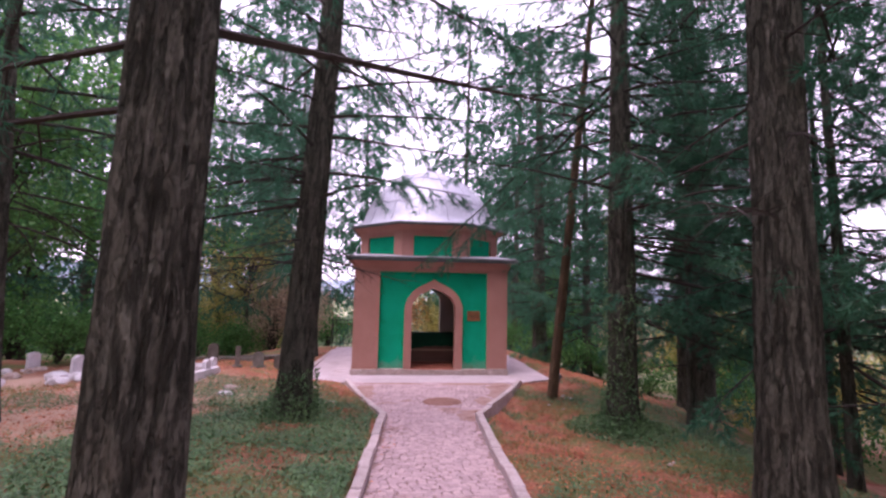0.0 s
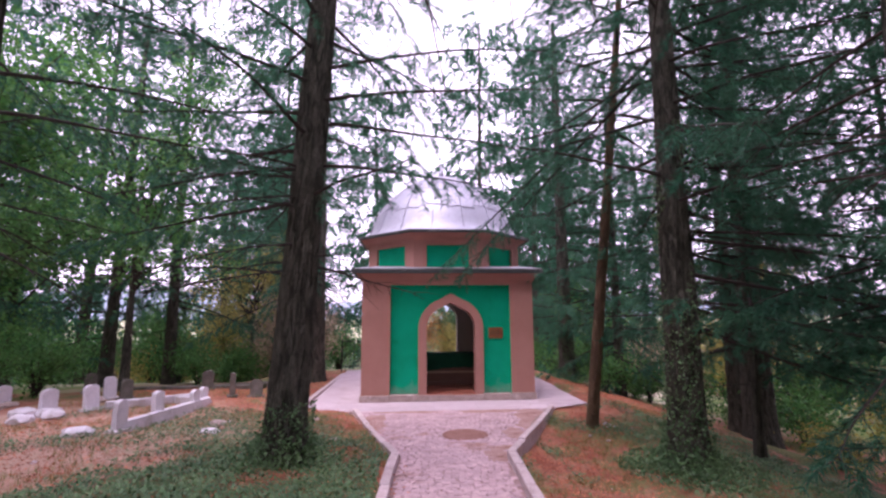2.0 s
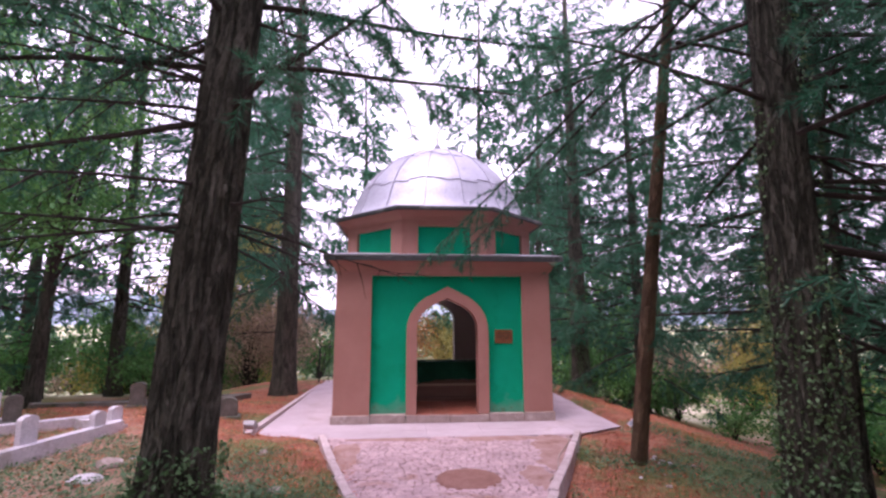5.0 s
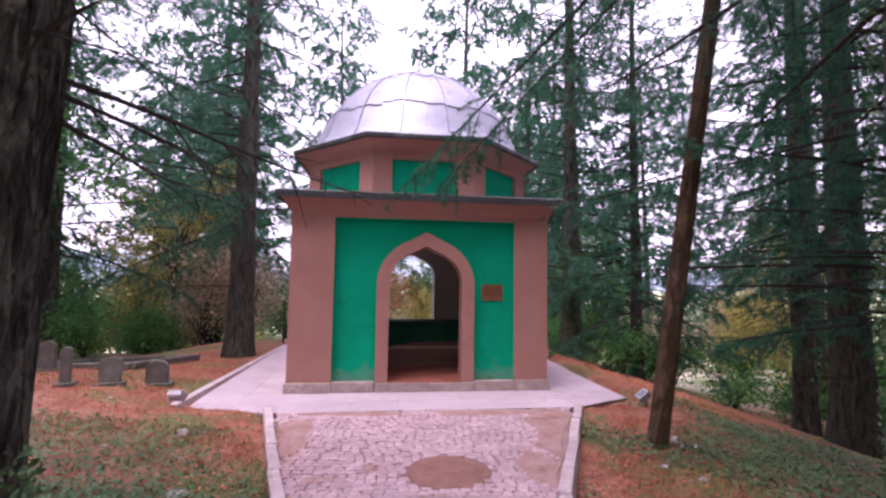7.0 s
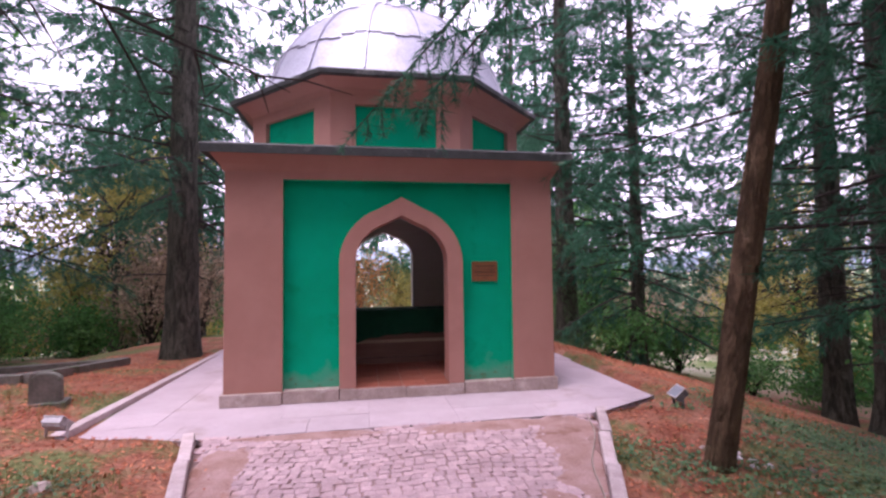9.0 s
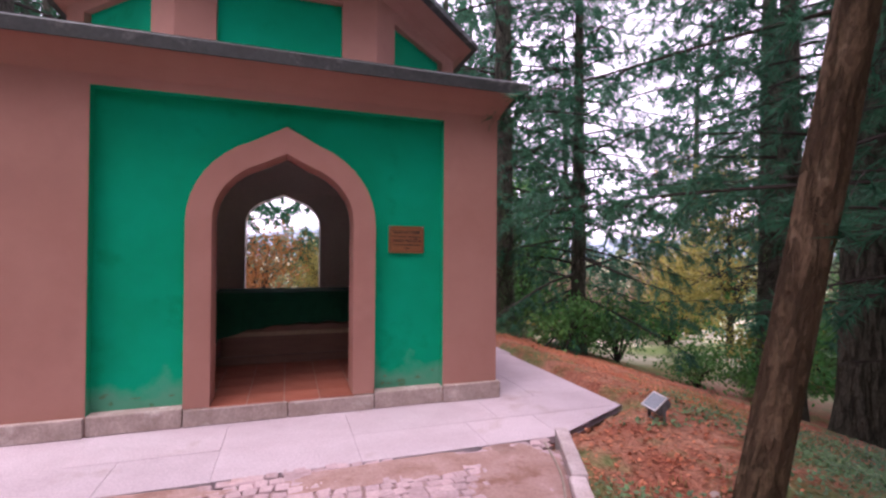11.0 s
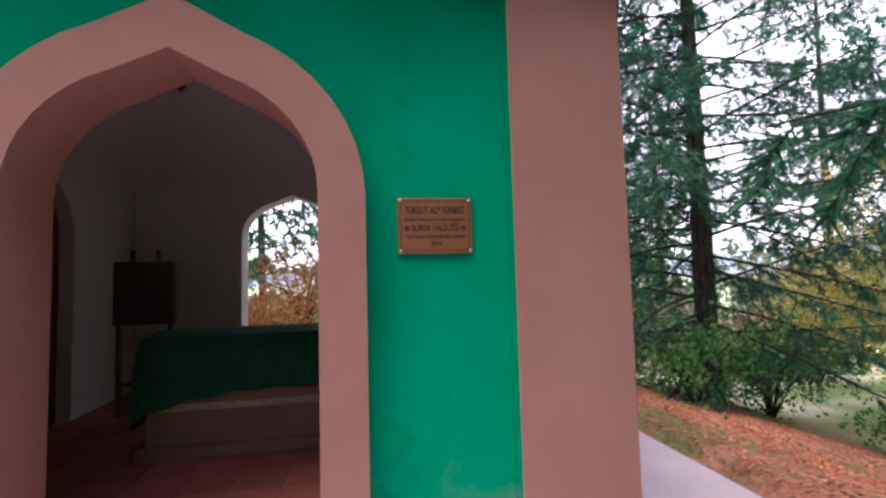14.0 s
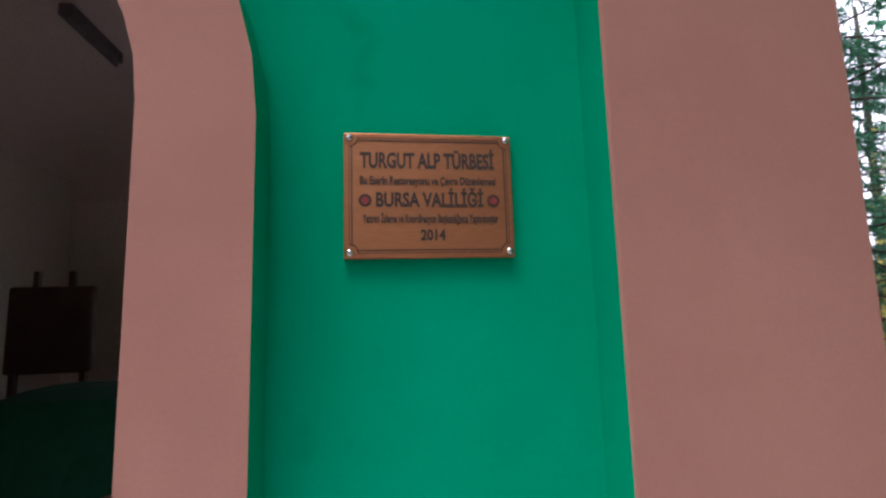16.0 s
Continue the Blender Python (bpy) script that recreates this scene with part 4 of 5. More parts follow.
# the wood round about
WOOD = [(-9.3, 16.6, "mid"), (-7.9, 17.6, "mid2"), (-11.5, 13, "low"), (-4.2, 21, "mid2"), (-9, 5, "mid"), (-6.5, 1, "mid2"), (9.0, 5.0, "dense"), (7.0, 2.2, "dense"), (8.9, 8.9, "dense"), (6.6, 6.3, "dense"), (6.2, 9.4, "dense"), (-4.6, 6.0, "high")]
FAR = [(-6.0, 24), (-1.6, 27), (3.6, 25), (6.0, 23.5), (-13, 21), (-10, 27), (-16, 16), (-14, 8), (14.5, 18), (12.5, 4.5), (17, 13), (-18, 24), (13, 26), (18, 24), (-4, -4), (5, -5), (9.5, 29)]
for k in range(56):
    rng = random.Random(900 + k)
    a = radians(rng.uniform(-62, 62) if k < 54 else rng.uniform(70, 290))
    d = rng.uniform(24, 46) if k < 54 else rng.uniform(14, 26)
    if (0.35 < a < 1.1 or a < -0.42) and k < 54 and k % 4 or abs(a) < 0.16:
        continue
    FAR.append((0.9 + d * math.sin(a), 4 + d * math.cos(a)))
# open meadow beyond the slope
FAR = [(x, y) for x, y in FAR if not (11 < x < 26 and 11 < y < 21)]
for k, (x, y, c) in enumerate(WOOD + [(x, y, ("far", "far2")[i % 2]) for i, (x, y) in enumerate(FAR)]):
    rng = random.Random(500 + k)
    make_tree(x, y, 0.09 if c in ("dense", "high") else rng.uniform(0.15, 0.22), {"low": 11.2, "far2": 11.2}.get(c, 12.8), crowns[c], 60 + k, (rng.uniform(-2, 2), rng.uniform(-2, 2)), sides=12, scale=rng.uniform(0.9, 1.2), label="conifer of the surrounding wood", tall=rng.uniform(1.1, 1.6) if c[:3] == "far" else 1.0)


def bush_mesh(seed, h, w, count, leaf, twigs=14, inner=0.2, name="foliage"):
    """Leaves gathered in clumps along splayed stems."""
    rng = random.Random(seed)
    lv, lf, bv, bf = [], [], [], []
    tips = []
    for i in range(twigs):
        a = rng.uniform(0, 6.28)
        e = Vector((math.cos(a) * w * rng.uniform(0.2, 1), math.sin(a) * w * rng.uniform(0.2, 1), h * rng.uniform(0.35, 1)))
        m = Vector((e.x * 0.35, e.y * 0.35, e.z * 0.6))
        tube(bv, bf, [(0, 0, -0.05), m, e], (0.014 + 0.006 * h, 0.008 + 0.004 * h, 0.003), 4)
        tips += [(m.lerp(e, u), 0.16 + 0.16 * h / 2) for u in (0.2, 0.5, 0.8, 1.0)]
    for i in range(count):
        c, s = rng.choice(tips)
        p = c + Vector((rng.gauss(0, s), rng.gauss(0, s), rng.gauss(0, s * 0.8)))
        p.z = max(p.z, 0.03)
        add_leaf(rng, lv, lf, p, leaf * rng.uniform(0.6, 1.2))
    stems = bpy.data.meshes.new("stem")
    stems.from_pydata([tuple(v) for v in bv], [], bf)
    return joined(name, lv, lf, [], []), stems


def make_bush(x, y, kit, mat, label, s=1.0, seed=0, name="bush", category="bush"):
    t = thing(name, label, category)
    t.matrix_basis = pose(x, y, ground_z(x, y), 0, 0, seed * 77) @ Matrix.Diagonal((s, s, s, 1))
    leaves, stems = kit
    if not leaves.materials:
        leaves.materials.append(mat)
        stems.materials.append(twig_bark)
    st = new("stem", stems)
    st.parent = t
    ob = new("foliage", leaves)
    ob.parent = t
    ob.material_slots[0].link = "OBJECT"
    ob.material_slots[0].material = mat
    return t


kit_a, kit_b, kit_c = bush_mesh(1, 1.8, 1.0, 2600, 0.05), bush_mesh(2, 3.2, 1.6, 4200, 0.06, 20), bush_mesh(3, 0.9, 0.8, 1500, 0.045)
BUSHES = [(-7.6, 11.6, kit_a, green_leaf, "leafy green shrub beside the graves", 0.8), (-9.5, 12.8, kit_a, green_leaf, "leafy green shrub beside the graves", 1.0),
          (-4.9, 19.5, kit_b, pale_twigs, "pale dry leafless shrub", 0.9), (-3.6, 19.2, kit_b, pale_twigs, "pale dry leafless shrub", 0.7), (-7.5, 21.5, kit_b, yellow_leaf, "yellowing autumn shrub in the wood", 0.9),
          (-5.6, 22.5, kit_b, green_leaf, "broad green shrub in the wood", 0.9), (-3.0, 22.0, kit_a, green_leaf, "broad green shrub in the wood", 1.1), (-12.5, 16.5, kit_b, green_leaf, "broad green shrub in the wood", 0.8), (-6.8, 17.2, kit_a, green_leaf, "broad green shrub in the wood", 0.8),
          (-9.5, 20.5, kit_b, green_leaf, "broad green shrub in the wood", 1.0), (-11, 18.5, kit_a, green_leaf, "broad green shrub in the wood", 1.2), (-8.3, 19.2, kit_a, green_leaf, "broad green shrub in the wood", 1.0),
          (0.2, 22.5, kit_b, orange_leaf, "orange autumn shrub behind the tomb", 0.75), (2.0, 24.0, kit_b, yellow_leaf, "yellow autumn shrub behind the tomb", 0.7), (-0.9, 21.5, kit_a, orange_leaf, "orange autumn shrub behind the tomb", 0.9),
          (13.4, 20.5, kit_b, yellow_leaf, "yellowing shrub on the slope", 1.0), 
          (8.2, 14.6, kit_c, green_leaf, "low green shrub on the slope", 0.8), (9.3, 14.0, kit_c, green_leaf, "low green shrub on the slope", 0.9), (9.8, 12.6, kit_c, green_leaf, "low green shrub on the slope", 1.2), (11.8, 14.4, kit_a, green_leaf, "green shrub on the slope", 0.9),
          (12.5, 12.2, kit_a, yellow_leaf, "yellowing shrub on the slope", 0.9), (11.4, 9.6, kit_a, yellow_leaf, "yellowing shrub on the slope", 0.8), (9.8, 9.4, kit_c, green_leaf, "low green shrub on the slope", 1.0), (8.6, 10.4, kit_c, yellow_leaf, "low yellowing shrub on the slope", 0.8),
          (7.8, 16.3, kit_a, green_leaf, "green shrub under the conifer", 0.8), (6.2, 15.9, kit_c, green_leaf, "low green shrub under the conifer", 1.1), (5.9, 18.2, kit_c, green_leaf, "low green shrub behind the terrace", 1.2), (7.9, 17.6, kit_c, green_leaf, "low green shrub behind the terrace", 1.0), (4.6, 19.6, kit_a, green_leaf, "green shrub behind the tomb", 0.8), (14.5, 15.5, kit_b, green_leaf, "green shrub on the slope", 0.7), (15.0, 22.5, kit_b, pale_twigs, "pale dry shrub on the slope", 1.0), (12.2, 24.5, kit_b, pale_twigs, "pale dry shrub on the slope", 0.9)]
for k, (x, y, kit, mat, lb, s) in enumerate(BUSHES):
    make_bush(x, y, kit, mat, lb, s, k)
for k in range(46):
    rng = random.Random(700 + k)
    x, y = (rng.uniform(11, 26), rng.uniform(11, 34)) if k % 2 else (rng.uniform(-18, -5), rng.uniform(21, 36))
    mat, lb = ((green_leaf, "low green shrub in the distance"), (yellow_leaf, "yellowing shrub in the distance"), (pale_twigs, "pale dry shrub in the distance"))[k % 3]
    make_bush(x, y, kit_c, mat, lb, rng.uniform(0.9, 2.0), k)
dome_kit = bush_mesh(9, 0.8, 0.45, 5000, 0.035, 40)
make_bush(-6.0, 18.6, dome_kit, green_leaf, "rounded clipped evergreen bush", 1.3, 3)



def broadleaf_tree(x, y, h, r, seed, mat, label, count=9000, leaf=0.06, base=2.2):
    """A small broad-leaved tree: forked trunk, limbs and loose clumps of leaves."""
    rng = random.Random(seed)
    t = thing("broadleaf_tree", label, "tree")
    t.matrix_basis = pose(x, y, ground_z(x, y))
    tr = from_mesh("trunk", trunk_mesh(0.11, base + 1.5, seed, 14, 20), bark)
    tr.parent = t
    lv, lf, bv, bf, tips = [], [], [], [], []
    for i in range(26):
        a, z = rng.uniform(0, 6.28), base - 0.4 + (h - base) * rng.random() * 0.5
        e = Vector((math.cos(a) * r * rng.uniform(0.4, 1), math.sin(a) * r * rng.uniform(0.4, 1), base + (h - base) * rng.random()))
        m = Vector((e.x * 0.4, e.y * 0.4, (z + e.z) / 2 + 0.2))
        tube(bv, bf, [(0, 0, z), m, e], (0.035, 0.02, 0.005), 5)
        tips += [(m.lerp(e, u), 0.34) for u in (0.1, 0.4, 0.7, 1.0)]
    for i in range(count):
        c, sp = rng.choice(tips)
        add_leaf(rng, lv, lf, c + Vector((rng.gauss(0, sp), rng.gauss(0, sp), rng.gauss(0, sp * 0.8))), leaf * rng.uniform(0.6, 1.2))
    cr = from_mesh("crown", joined("crown", lv, lf, bv, bf), [mat, twig_bark])
    cr.parent = t


broadleaf_tree(-8.2, 10.2, 8.0, 2.6, 5, green_leaf, "broad-leaved green tree among the graves", 13000)
broadleaf_tree(-6.6, 12.9, 8.5, 2.7, 15, green_leaf, "broad-leaved green tree behind the graves", 12000, 0.055, 2.6)
broadleaf_tree(-10.5, 14.5, 8.5, 2.8, 6, green_leaf, "broad-leaved green tree beyond the graves", 11000)
broadleaf_tree(-6.2, 20.5, 7.0, 2.2, 7, yellow_leaf, "yellowing broad-leaved tree in the wood", 7000)
broadleaf_tree(12.6, 17.6, 6.0, 2.2, 8, yellow_leaf, "yellowing broad-leaved tree on the slope", 6000, base=1.0)
broadleaf_tree(7.6, 20.4, 5.0, 2.0, 9, green_leaf, "green broad-leaved tree on the slope", 7000, base=0.8)

# ---- distance ----
def build_treeline():
    """The edge of the woods beyond the meadow: clumps of leaves of uneven height. Taller, unseen clumps behind the path
    are added to block low light.
    """
    rng = random.Random(31)
    vs, fs = [], []
    for i in range(340):
        # clumps not ahead are an added screen against low light from behind
        ahead = i < 230
        a = radians(-75 + 150 * (i + rng.random()) / 230) if ahead else radians(85 + 190 * (i - 230 + rng.random()) / 110)
        d = rng.uniform(48, 74) if ahead else rng.uniform(13, 26)
        x, y = 0.9 + d * math.sin(a), 4 + d * math.cos(a)
        z0, h, w = ground_z(x, y), (4.5 if ahead else 8.0) + 4.5 * rng.random() + 3.0 * noise.noise((a * 4, 0, 0)), rng.uniform(1.6, 3.2)
        for k in range(150):
            u = rng.random()
            q, b = rng.uniform(0, 6.28), w * (1 - 0.75 * u) * rng.random() ** 0.5
            add_leaf(rng, vs, fs, Vector((x + b * math.cos(q), y + b * math.sin(q), z0 + h * u)), rng.uniform(0.2, 0.5))
    tagged(raw("distant_wood", [tuple(v) for v in vs], fs, far_leaf), "haze-tinted trees at the meadow's far edge and unseen light-blocking clumps behind the path", "woods", kind="stuff")


build_treeline()


def build_hills():
    for name, y, h, w, ph in (("backdrop", 900, 95, 1600, 0.0),):
        vs, fs = [], []
        for i in range(81):
            x = -w + 2 * w * i / 80
            z = h * (0.55 + 0.45 * noise.noise((x * 0.0022, ph, 0))) + 10 * noise.noise((x * 0.012, ph, 3))
            vs += [(x, y, -40), (x, y + 60, z * 0.5), (x, y + 220, z)]
        for i in range(80):
            for k in range(2):
                b = 3 * i + k
                fs.append((b, b + 3, b + 4, b + 1))
        tagged(raw(name, vs, fs, hill_haze_tint, smooth=True), "far wooded hills with blue-grey haze painted into their colour", "hills", kind="structure")


build_hills()


# ---- graves ----
def headstone(x, y, h, w, mat, label, turn=0.0, tilt=0.0, thick=0.09, top=0.3):
    g = thing("headstone", label, "headstone", "graves")
    g.matrix_basis = pose(x, y, ground_z(x, y), tilt, 0, turn)
    bm = bmesh.new()
    pts = [(-w / 2, -0.12), (w / 2, -0.12), (w / 2, h - top * w)] + [(w / 2 * math.cos(a), h - top * w + top * w * math.sin(a)) for a in [i * math.pi / 10 for i in range(1, 10)]] + [(-w / 2, h - top * w)]
    f = bm.faces.new([bm.verts.new((px, -thick / 2, pz)) for px, pz in pts])
    e = bmesh.ops.extrude_face_region(bm, geom=[f])
    bmesh.ops.translate(bm, vec=(0, thick, 0), verts=[v for v in e["geom"] if isinstance(v, bmesh.types.BMVert)])
    bmesh.ops.recalc_face_normals(bm, faces=bm.faces)
    bmesh.ops.bevel(bm, geom=[ed for ed in bm.edges if abs(ed.calc_face_angle(0)) > 1.2], offset=0.008, segments=2, affect="EDGES")
    ob = part("slab", bm, mat)
    ob.parent = g
    base = part("foot", boxed((-w / 2 - 0.05, -thick / 2 - 0.05, -0.12), (w / 2 + 0.05, thick / 2 + 0.05, 0.04), 0.01), mat)
    base.parent = g


for x, y, h, w, mat, turn, tilt, lb in ((-3.95, 8.2, 0.50, 0.20, marble, 75, 2, "white marble headstone in the grass"), (-3.90, 9.1, 0.56, 0.20, marble, 75, -1, "white marble headstone at a grave's edge"), (-3.78, 10.1, 0.40, 0.20, marble, 75, 1, "white marble headstone at a grave's edge"), (-3.82, 10.55, 0.36, 0.19, marble, 75, 0, "white marble footstone at a grave's edge"),
                                       (-5.4, 9.9, 0.50, 0.26, marble, 70, -5, "white marble headstone leaning slightly"), (-6.0, 9.75, 0.44, 0.28, marble, 70, 2, "white marble headstone in dry grass"), (-5.35, 10.8, 0.45, 0.22, grey_stone, 40, 3, "mossy grey headstone in dry grass"), (-5.65, 10.8, 0.50, 0.22, marble, 40, -2, "pale headstone behind other graves"),
                                       (-3.56, 11.3, 0.55, 0.12, grey_stone, 20, 2, "narrow mossy grave post in soil"), (-3.15, 11.5, 0.42, 0.27, grey_stone, 15, -4, "mossy grey headstone in dry grass"), (-2.75, 11.9, 0.40, 0.3, grey_stone, 10, 5, "mossy grey headstone in dry grass"), (-6.9, 12.2, 0.5, 0.25, grey_stone, 30, 2, "mossy grey headstone in dry grass"), (-7.4, 10.6, 0.45, 0.24, marble, 60, 2, "white marble headstone in dry grass"), (-4.5, 12.4, 0.5, 0.26, grey_stone, 10, 2, "mossy grey headstone in dry grass")):
    headstone(x, y, h * 0.86, w * 0.92, mat, lb, turn, tilt)


def bar(name, a, b, w, h, mat, label, category, sink=0.1, bevel=0.012, kind="", lift=0.0):
    """A straight kerb or beam from a to b along the ground."""
    a, b = Vector((*a, ground_z(*a) + lift)), Vector((*b, ground_z(*b) + lift))
    d = b - a
    bm = boxed((0, -w / 2, -sink), (d.length, w / 2, h), bevel)
    me = bpy.data.meshes.new(name)
    bm.to_mesh(me)
    bm.free()
    me.materials.append(mat)
    ob = new(name, me)
    ob.matrix_basis = Matrix.Translation(a) @ d.to_track_quat("X", "Z").to_matrix().to_4x4()
    return tagged(ob, label, category, kind=kind)


for a, b in (((-3.95, 8.25), (-3.72, 10.5)), ((-3.72, 10.5), (-4.3, 10.55)), ((-5.2, 9.95), (-4.0, 10.95))):
    bar("grave_kerb", a, b, 0.12, 0.13, marble, "white marble grave edging on soil", "grave kerb")
for a, b in (((-6.4, 12.6), (-3.6, 12.9)), ((-3.6, 12.9), (-3.4, 15.0)), ((-6.4, 12.6), (-6.2, 15.2)), ((-6.2, 15.2), (-3.4, 15.0))):
    bar("grave_wall", a, b, 0.14, 0.12, grey_stone, "low mossy grey grave wall", "grave wall")


def stone(x, y, s, mat, label, seed, flat=0.6):
    rng = random.Random(seed)
    bm = bmesh.new()
    bmesh.ops.create_icosphere(bm, subdivisions=2, radius=1)
    for v in bm.verts:
        v.co *= 1 + 0.35 * noise.noise(v.co * 1.6 + Vector((seed, 0, 0)))
        v.co.z *= flat
        v.co *= s
    ob = part("stone", bm, mat)
    ob.matrix_basis = pose(x, y, ground_z(x, y) + s * flat * 0.35, 0, 0, rng.uniform(0, 360))
    tagged(ob, label, "stone", "loose stones")


stone(-2.8, 8.35, 0.15, marble, "flat white stone marker on soil", 3, 0.3)
stone(-2.9, 8.9, 0.13, plinth_stone, "pale pink stone on soil", 4, 0.5)
stone(-4.3, 7.9, 0.19, marble, "white stone block on soil", 5, 0.5)
stone(-1.6, 9.9, 0.07, plinth_stone, "small pale stone on soil", 6)
stone(-1.05, 8.4, 0.08, plinth_stone, "small pale stone on soil", 7, 0.4)
for k in range(16):
    rng = random.Random(90 + k)
    stone(rng.uniform(-8.2, -5.6), rng.uniform(8.2, 10.8), rng.uniform(0.08, 0.2), marble if k % 2 else plinth_stone, "loose white stone among the graves", 100 + k)
for k in range(26):
    rng = random.Random(190 + k)
    x, y = (rng.uniform(1.9, 4.6), rng.uniform(5.5, 10.6)) if k % 2 else (rng.uniform(-4.0, -1.0), rng.uniform(5.5, 11))
    if not on_pave(x, y, 0.2):
        stone(x, y, rng.uniform(0.015, 0.04), marble if k % 5 == 0 else plinth_stone, "pebble on the soil", 200 + k)
for dx, dy in ((0.22, -0.1), (0.28, -0.02), (0.20, 0.05), (0.33, -0.12), (0.26, 0.12)):
    stone(3.36 + dx, 9.75 + dy, 0.035, marble, "white pebble beside the leaning tree", int(dx * 100))


# ---- floodlights at the terrace corners ----
def floodlight(x, y, turn, tilt, label, s=0.62, body_mat=None):
    body_mat = body_mat or lamp_grey
    f = thing("floodlight", label, "floodlight", "floodlights")
    f.matrix_basis = pose(x, y, ground_z(x, y) - 0.01, 0, 0, turn) @ Matrix.Diagonal((s, s, s, 1))
    m = pose(0, 0, 0.17, tilt)
    def add(name, bm, mat, lb="", parent=f):
        ob = part(name, bm, mat, None, lb)
        ob.parent = parent
        return ob
    bm = boxed((-0.11, -0.035, -0.085), (0.11, 0.035, 0.085), 0.012, m)
    for i in range(7):
        box(bm, (-0.10 + 0.03 * i, 0.03, -0.07), (-0.09 + 0.03 * i, 0.06, 0.07), 0, m)
    body = add("housing", bm, body_mat)
    for lo, hi in (((-0.118, -0.044, -0.093), (0.118, -0.034, -0.078)), ((-0.118, -0.044, 0.078), (0.118, -0.034, 0.093)), ((-0.118, -0.044, -0.078), (-0.102, -0.034, 0.078)), ((0.102, -0.044, -0.078), (0.118, -0.034, 0.078))):
        add("rim", boxed(lo, hi, 0.002, m), lamp_pale)
    add("glass", boxed((-0.102, -0.040, -0.078), (0.102, -0.0355, 0.078), 0, m), lamp_glass, "pale glass front")
    for sx in (-1, 1):
        add("bracket_arm", boxed((sx * 0.124 - 0.004, -0.015, 0.0), (sx * 0.124 + 0.004, 0.015, 0.19), 0.002), body_mat)
    add("bracket_base", boxed((-0.128, -0.02, -0.03), (0.128, 0.02, 0.012), 0.003), body_mat)


floodlight(3.92, 11.02, -100, -48, "dark grey floodlight on the soil beside the terrace", 0.85)
floodlight(-2.08, 10.9, 165, -50, "pale grey floodlight at the terrace corner", 0.8, lamp_pale)


# ---- terrace, kerbs, fence ----
def build_terrace():
    t = thing("terrace", "pale concrete terrace round the tomb", "terrace", at=(CX, CY, 0), kind="structure")
    rng = random.Random(8)
    def cut(bm):
        # the front right corner runs back at a slant
        bmesh.ops.bisect_plane(bm, geom=bm.verts[:] + bm.edges[:] + bm.faces[:], plane_co=(3.0, 10.97, 0), plane_no=(0.46, -0.92, 0), clear_outer=True)
        return bm
    part("slab_bed", cut(boxed((-2.12, 10.97, -0.3), (3.9, 17.6, -0.012))), joint_sand, t)
    y, row = 10.95, 0
    while y < 17.5:
        d = 0.47 if y < 11.8 else 0.9
        x = -2.13 - (0.3 if row % 2 else 0.0)
        while x < 3.9:
            w = rng.choice((0.6, 0.9, 0.9, 1.2))
            a, b = max(x, -2.13), min(x + w, 3.92)
            if b - a > 0.05 and not (a > -1.0 and b < 2.85 and y > 12.0 and y + d < 15.9):
                bm = cut(boxed((a + 0.001, y + 0.001, -0.05), (b - 0.001, y + d - 0.001, rng.uniform(-0.0015, 0.0015)), 0.003))
                if bm.faces:
                    part("paving_slab", bm, concrete, t)
            x += w
        y += d
        row += 1
    return t


build_terrace()
bar("edging", (-2.20, 11.05), (-2.20, 17.6), 0.11, 0.07, kerb_stone, "brown concrete edging along the terrace", "kerb", kind="structure", lift=0.0)


def kerb_line(a, b, w, h, n):
    a, b = Vector(a), Vector(b)
    for i in range(n):
        p, q = a.lerp(b, i / n), a.lerp(b, (i + 1) / n)
        rng = random.Random(int(p.x * 100 + p.y * 37))
        pz, qz = path_z(p.y), path_z(q.y)
        d = Vector((q.x, q.y, qz)) - Vector((p.x, p.y, pz))
        bm = boxed((0.004, -w / 2, -0.15), (d.length - 0.004, w / 2, h + rng.uniform(-0.012, 0.012)), 0.016)
        for v in bm.verts:
            v.co += Vector((0, 0.012, 0.008)) * noise.noise(v.co * 3.3 + Vector((p.x, p.y, 0)))
        me = bpy.data.meshes.new("kerb")
        bm.to_mesh(me)
        bm.free()
        me.materials.append(kerb_stone)
        ob = new("kerb", me)
        ob.matrix_basis = Matrix.Translation((p.x, p.y, pz)) @ d.to_track_quat("X", "Z").to_matrix().to_4x4() @ pose(0, rng.uniform(-0.01, 0.01), 0, rng.uniform(-2, 2), 0, rng.uniform(-0.6, 0.6))
        tagged(ob, "worn pale concrete kerb beside the paved path", "kerb", "path kerbs", "structure")


for side, fn, bend in ((-1, left_edge, 7.6), (1, right_edge, 7.5)):
    o = side * 0.055
    kerb_line((fn(-3.0) + o, -3.0), (fn(bend) + o, bend), 0.11, 0.085, 16)
    kerb_line((fn(bend) + o, bend + 0.01), (fn(10.93) + o, 10.93), 0.10, 0.075, 5)


def build_fence():
    f = thing("iron_fence", "black iron railing at the terrace's far corner", "fence")
    f.matrix_basis = Matrix.Translation((-2.3, 17.9, -0.05))
    for k in range(12):
        ob = part("post" if k % 6 == 0 else "bar", boxed((-0.02 if k % 6 == 0 else -0.008, -0.01, 0), (0.02 if k % 6 == 0 else 0.008, 0.01, 1.15), 0.002), black_iron)
        ob.matrix_basis = pose(0.14 * k, 0, 0)
        ob.parent = f
    for z in (0.2, 1.05):
        ob = part("rail", boxed((0, -0.012, z), (1.56, 0.012, z + 0.03)), black_iron)
        ob.parent = f


build_fence()


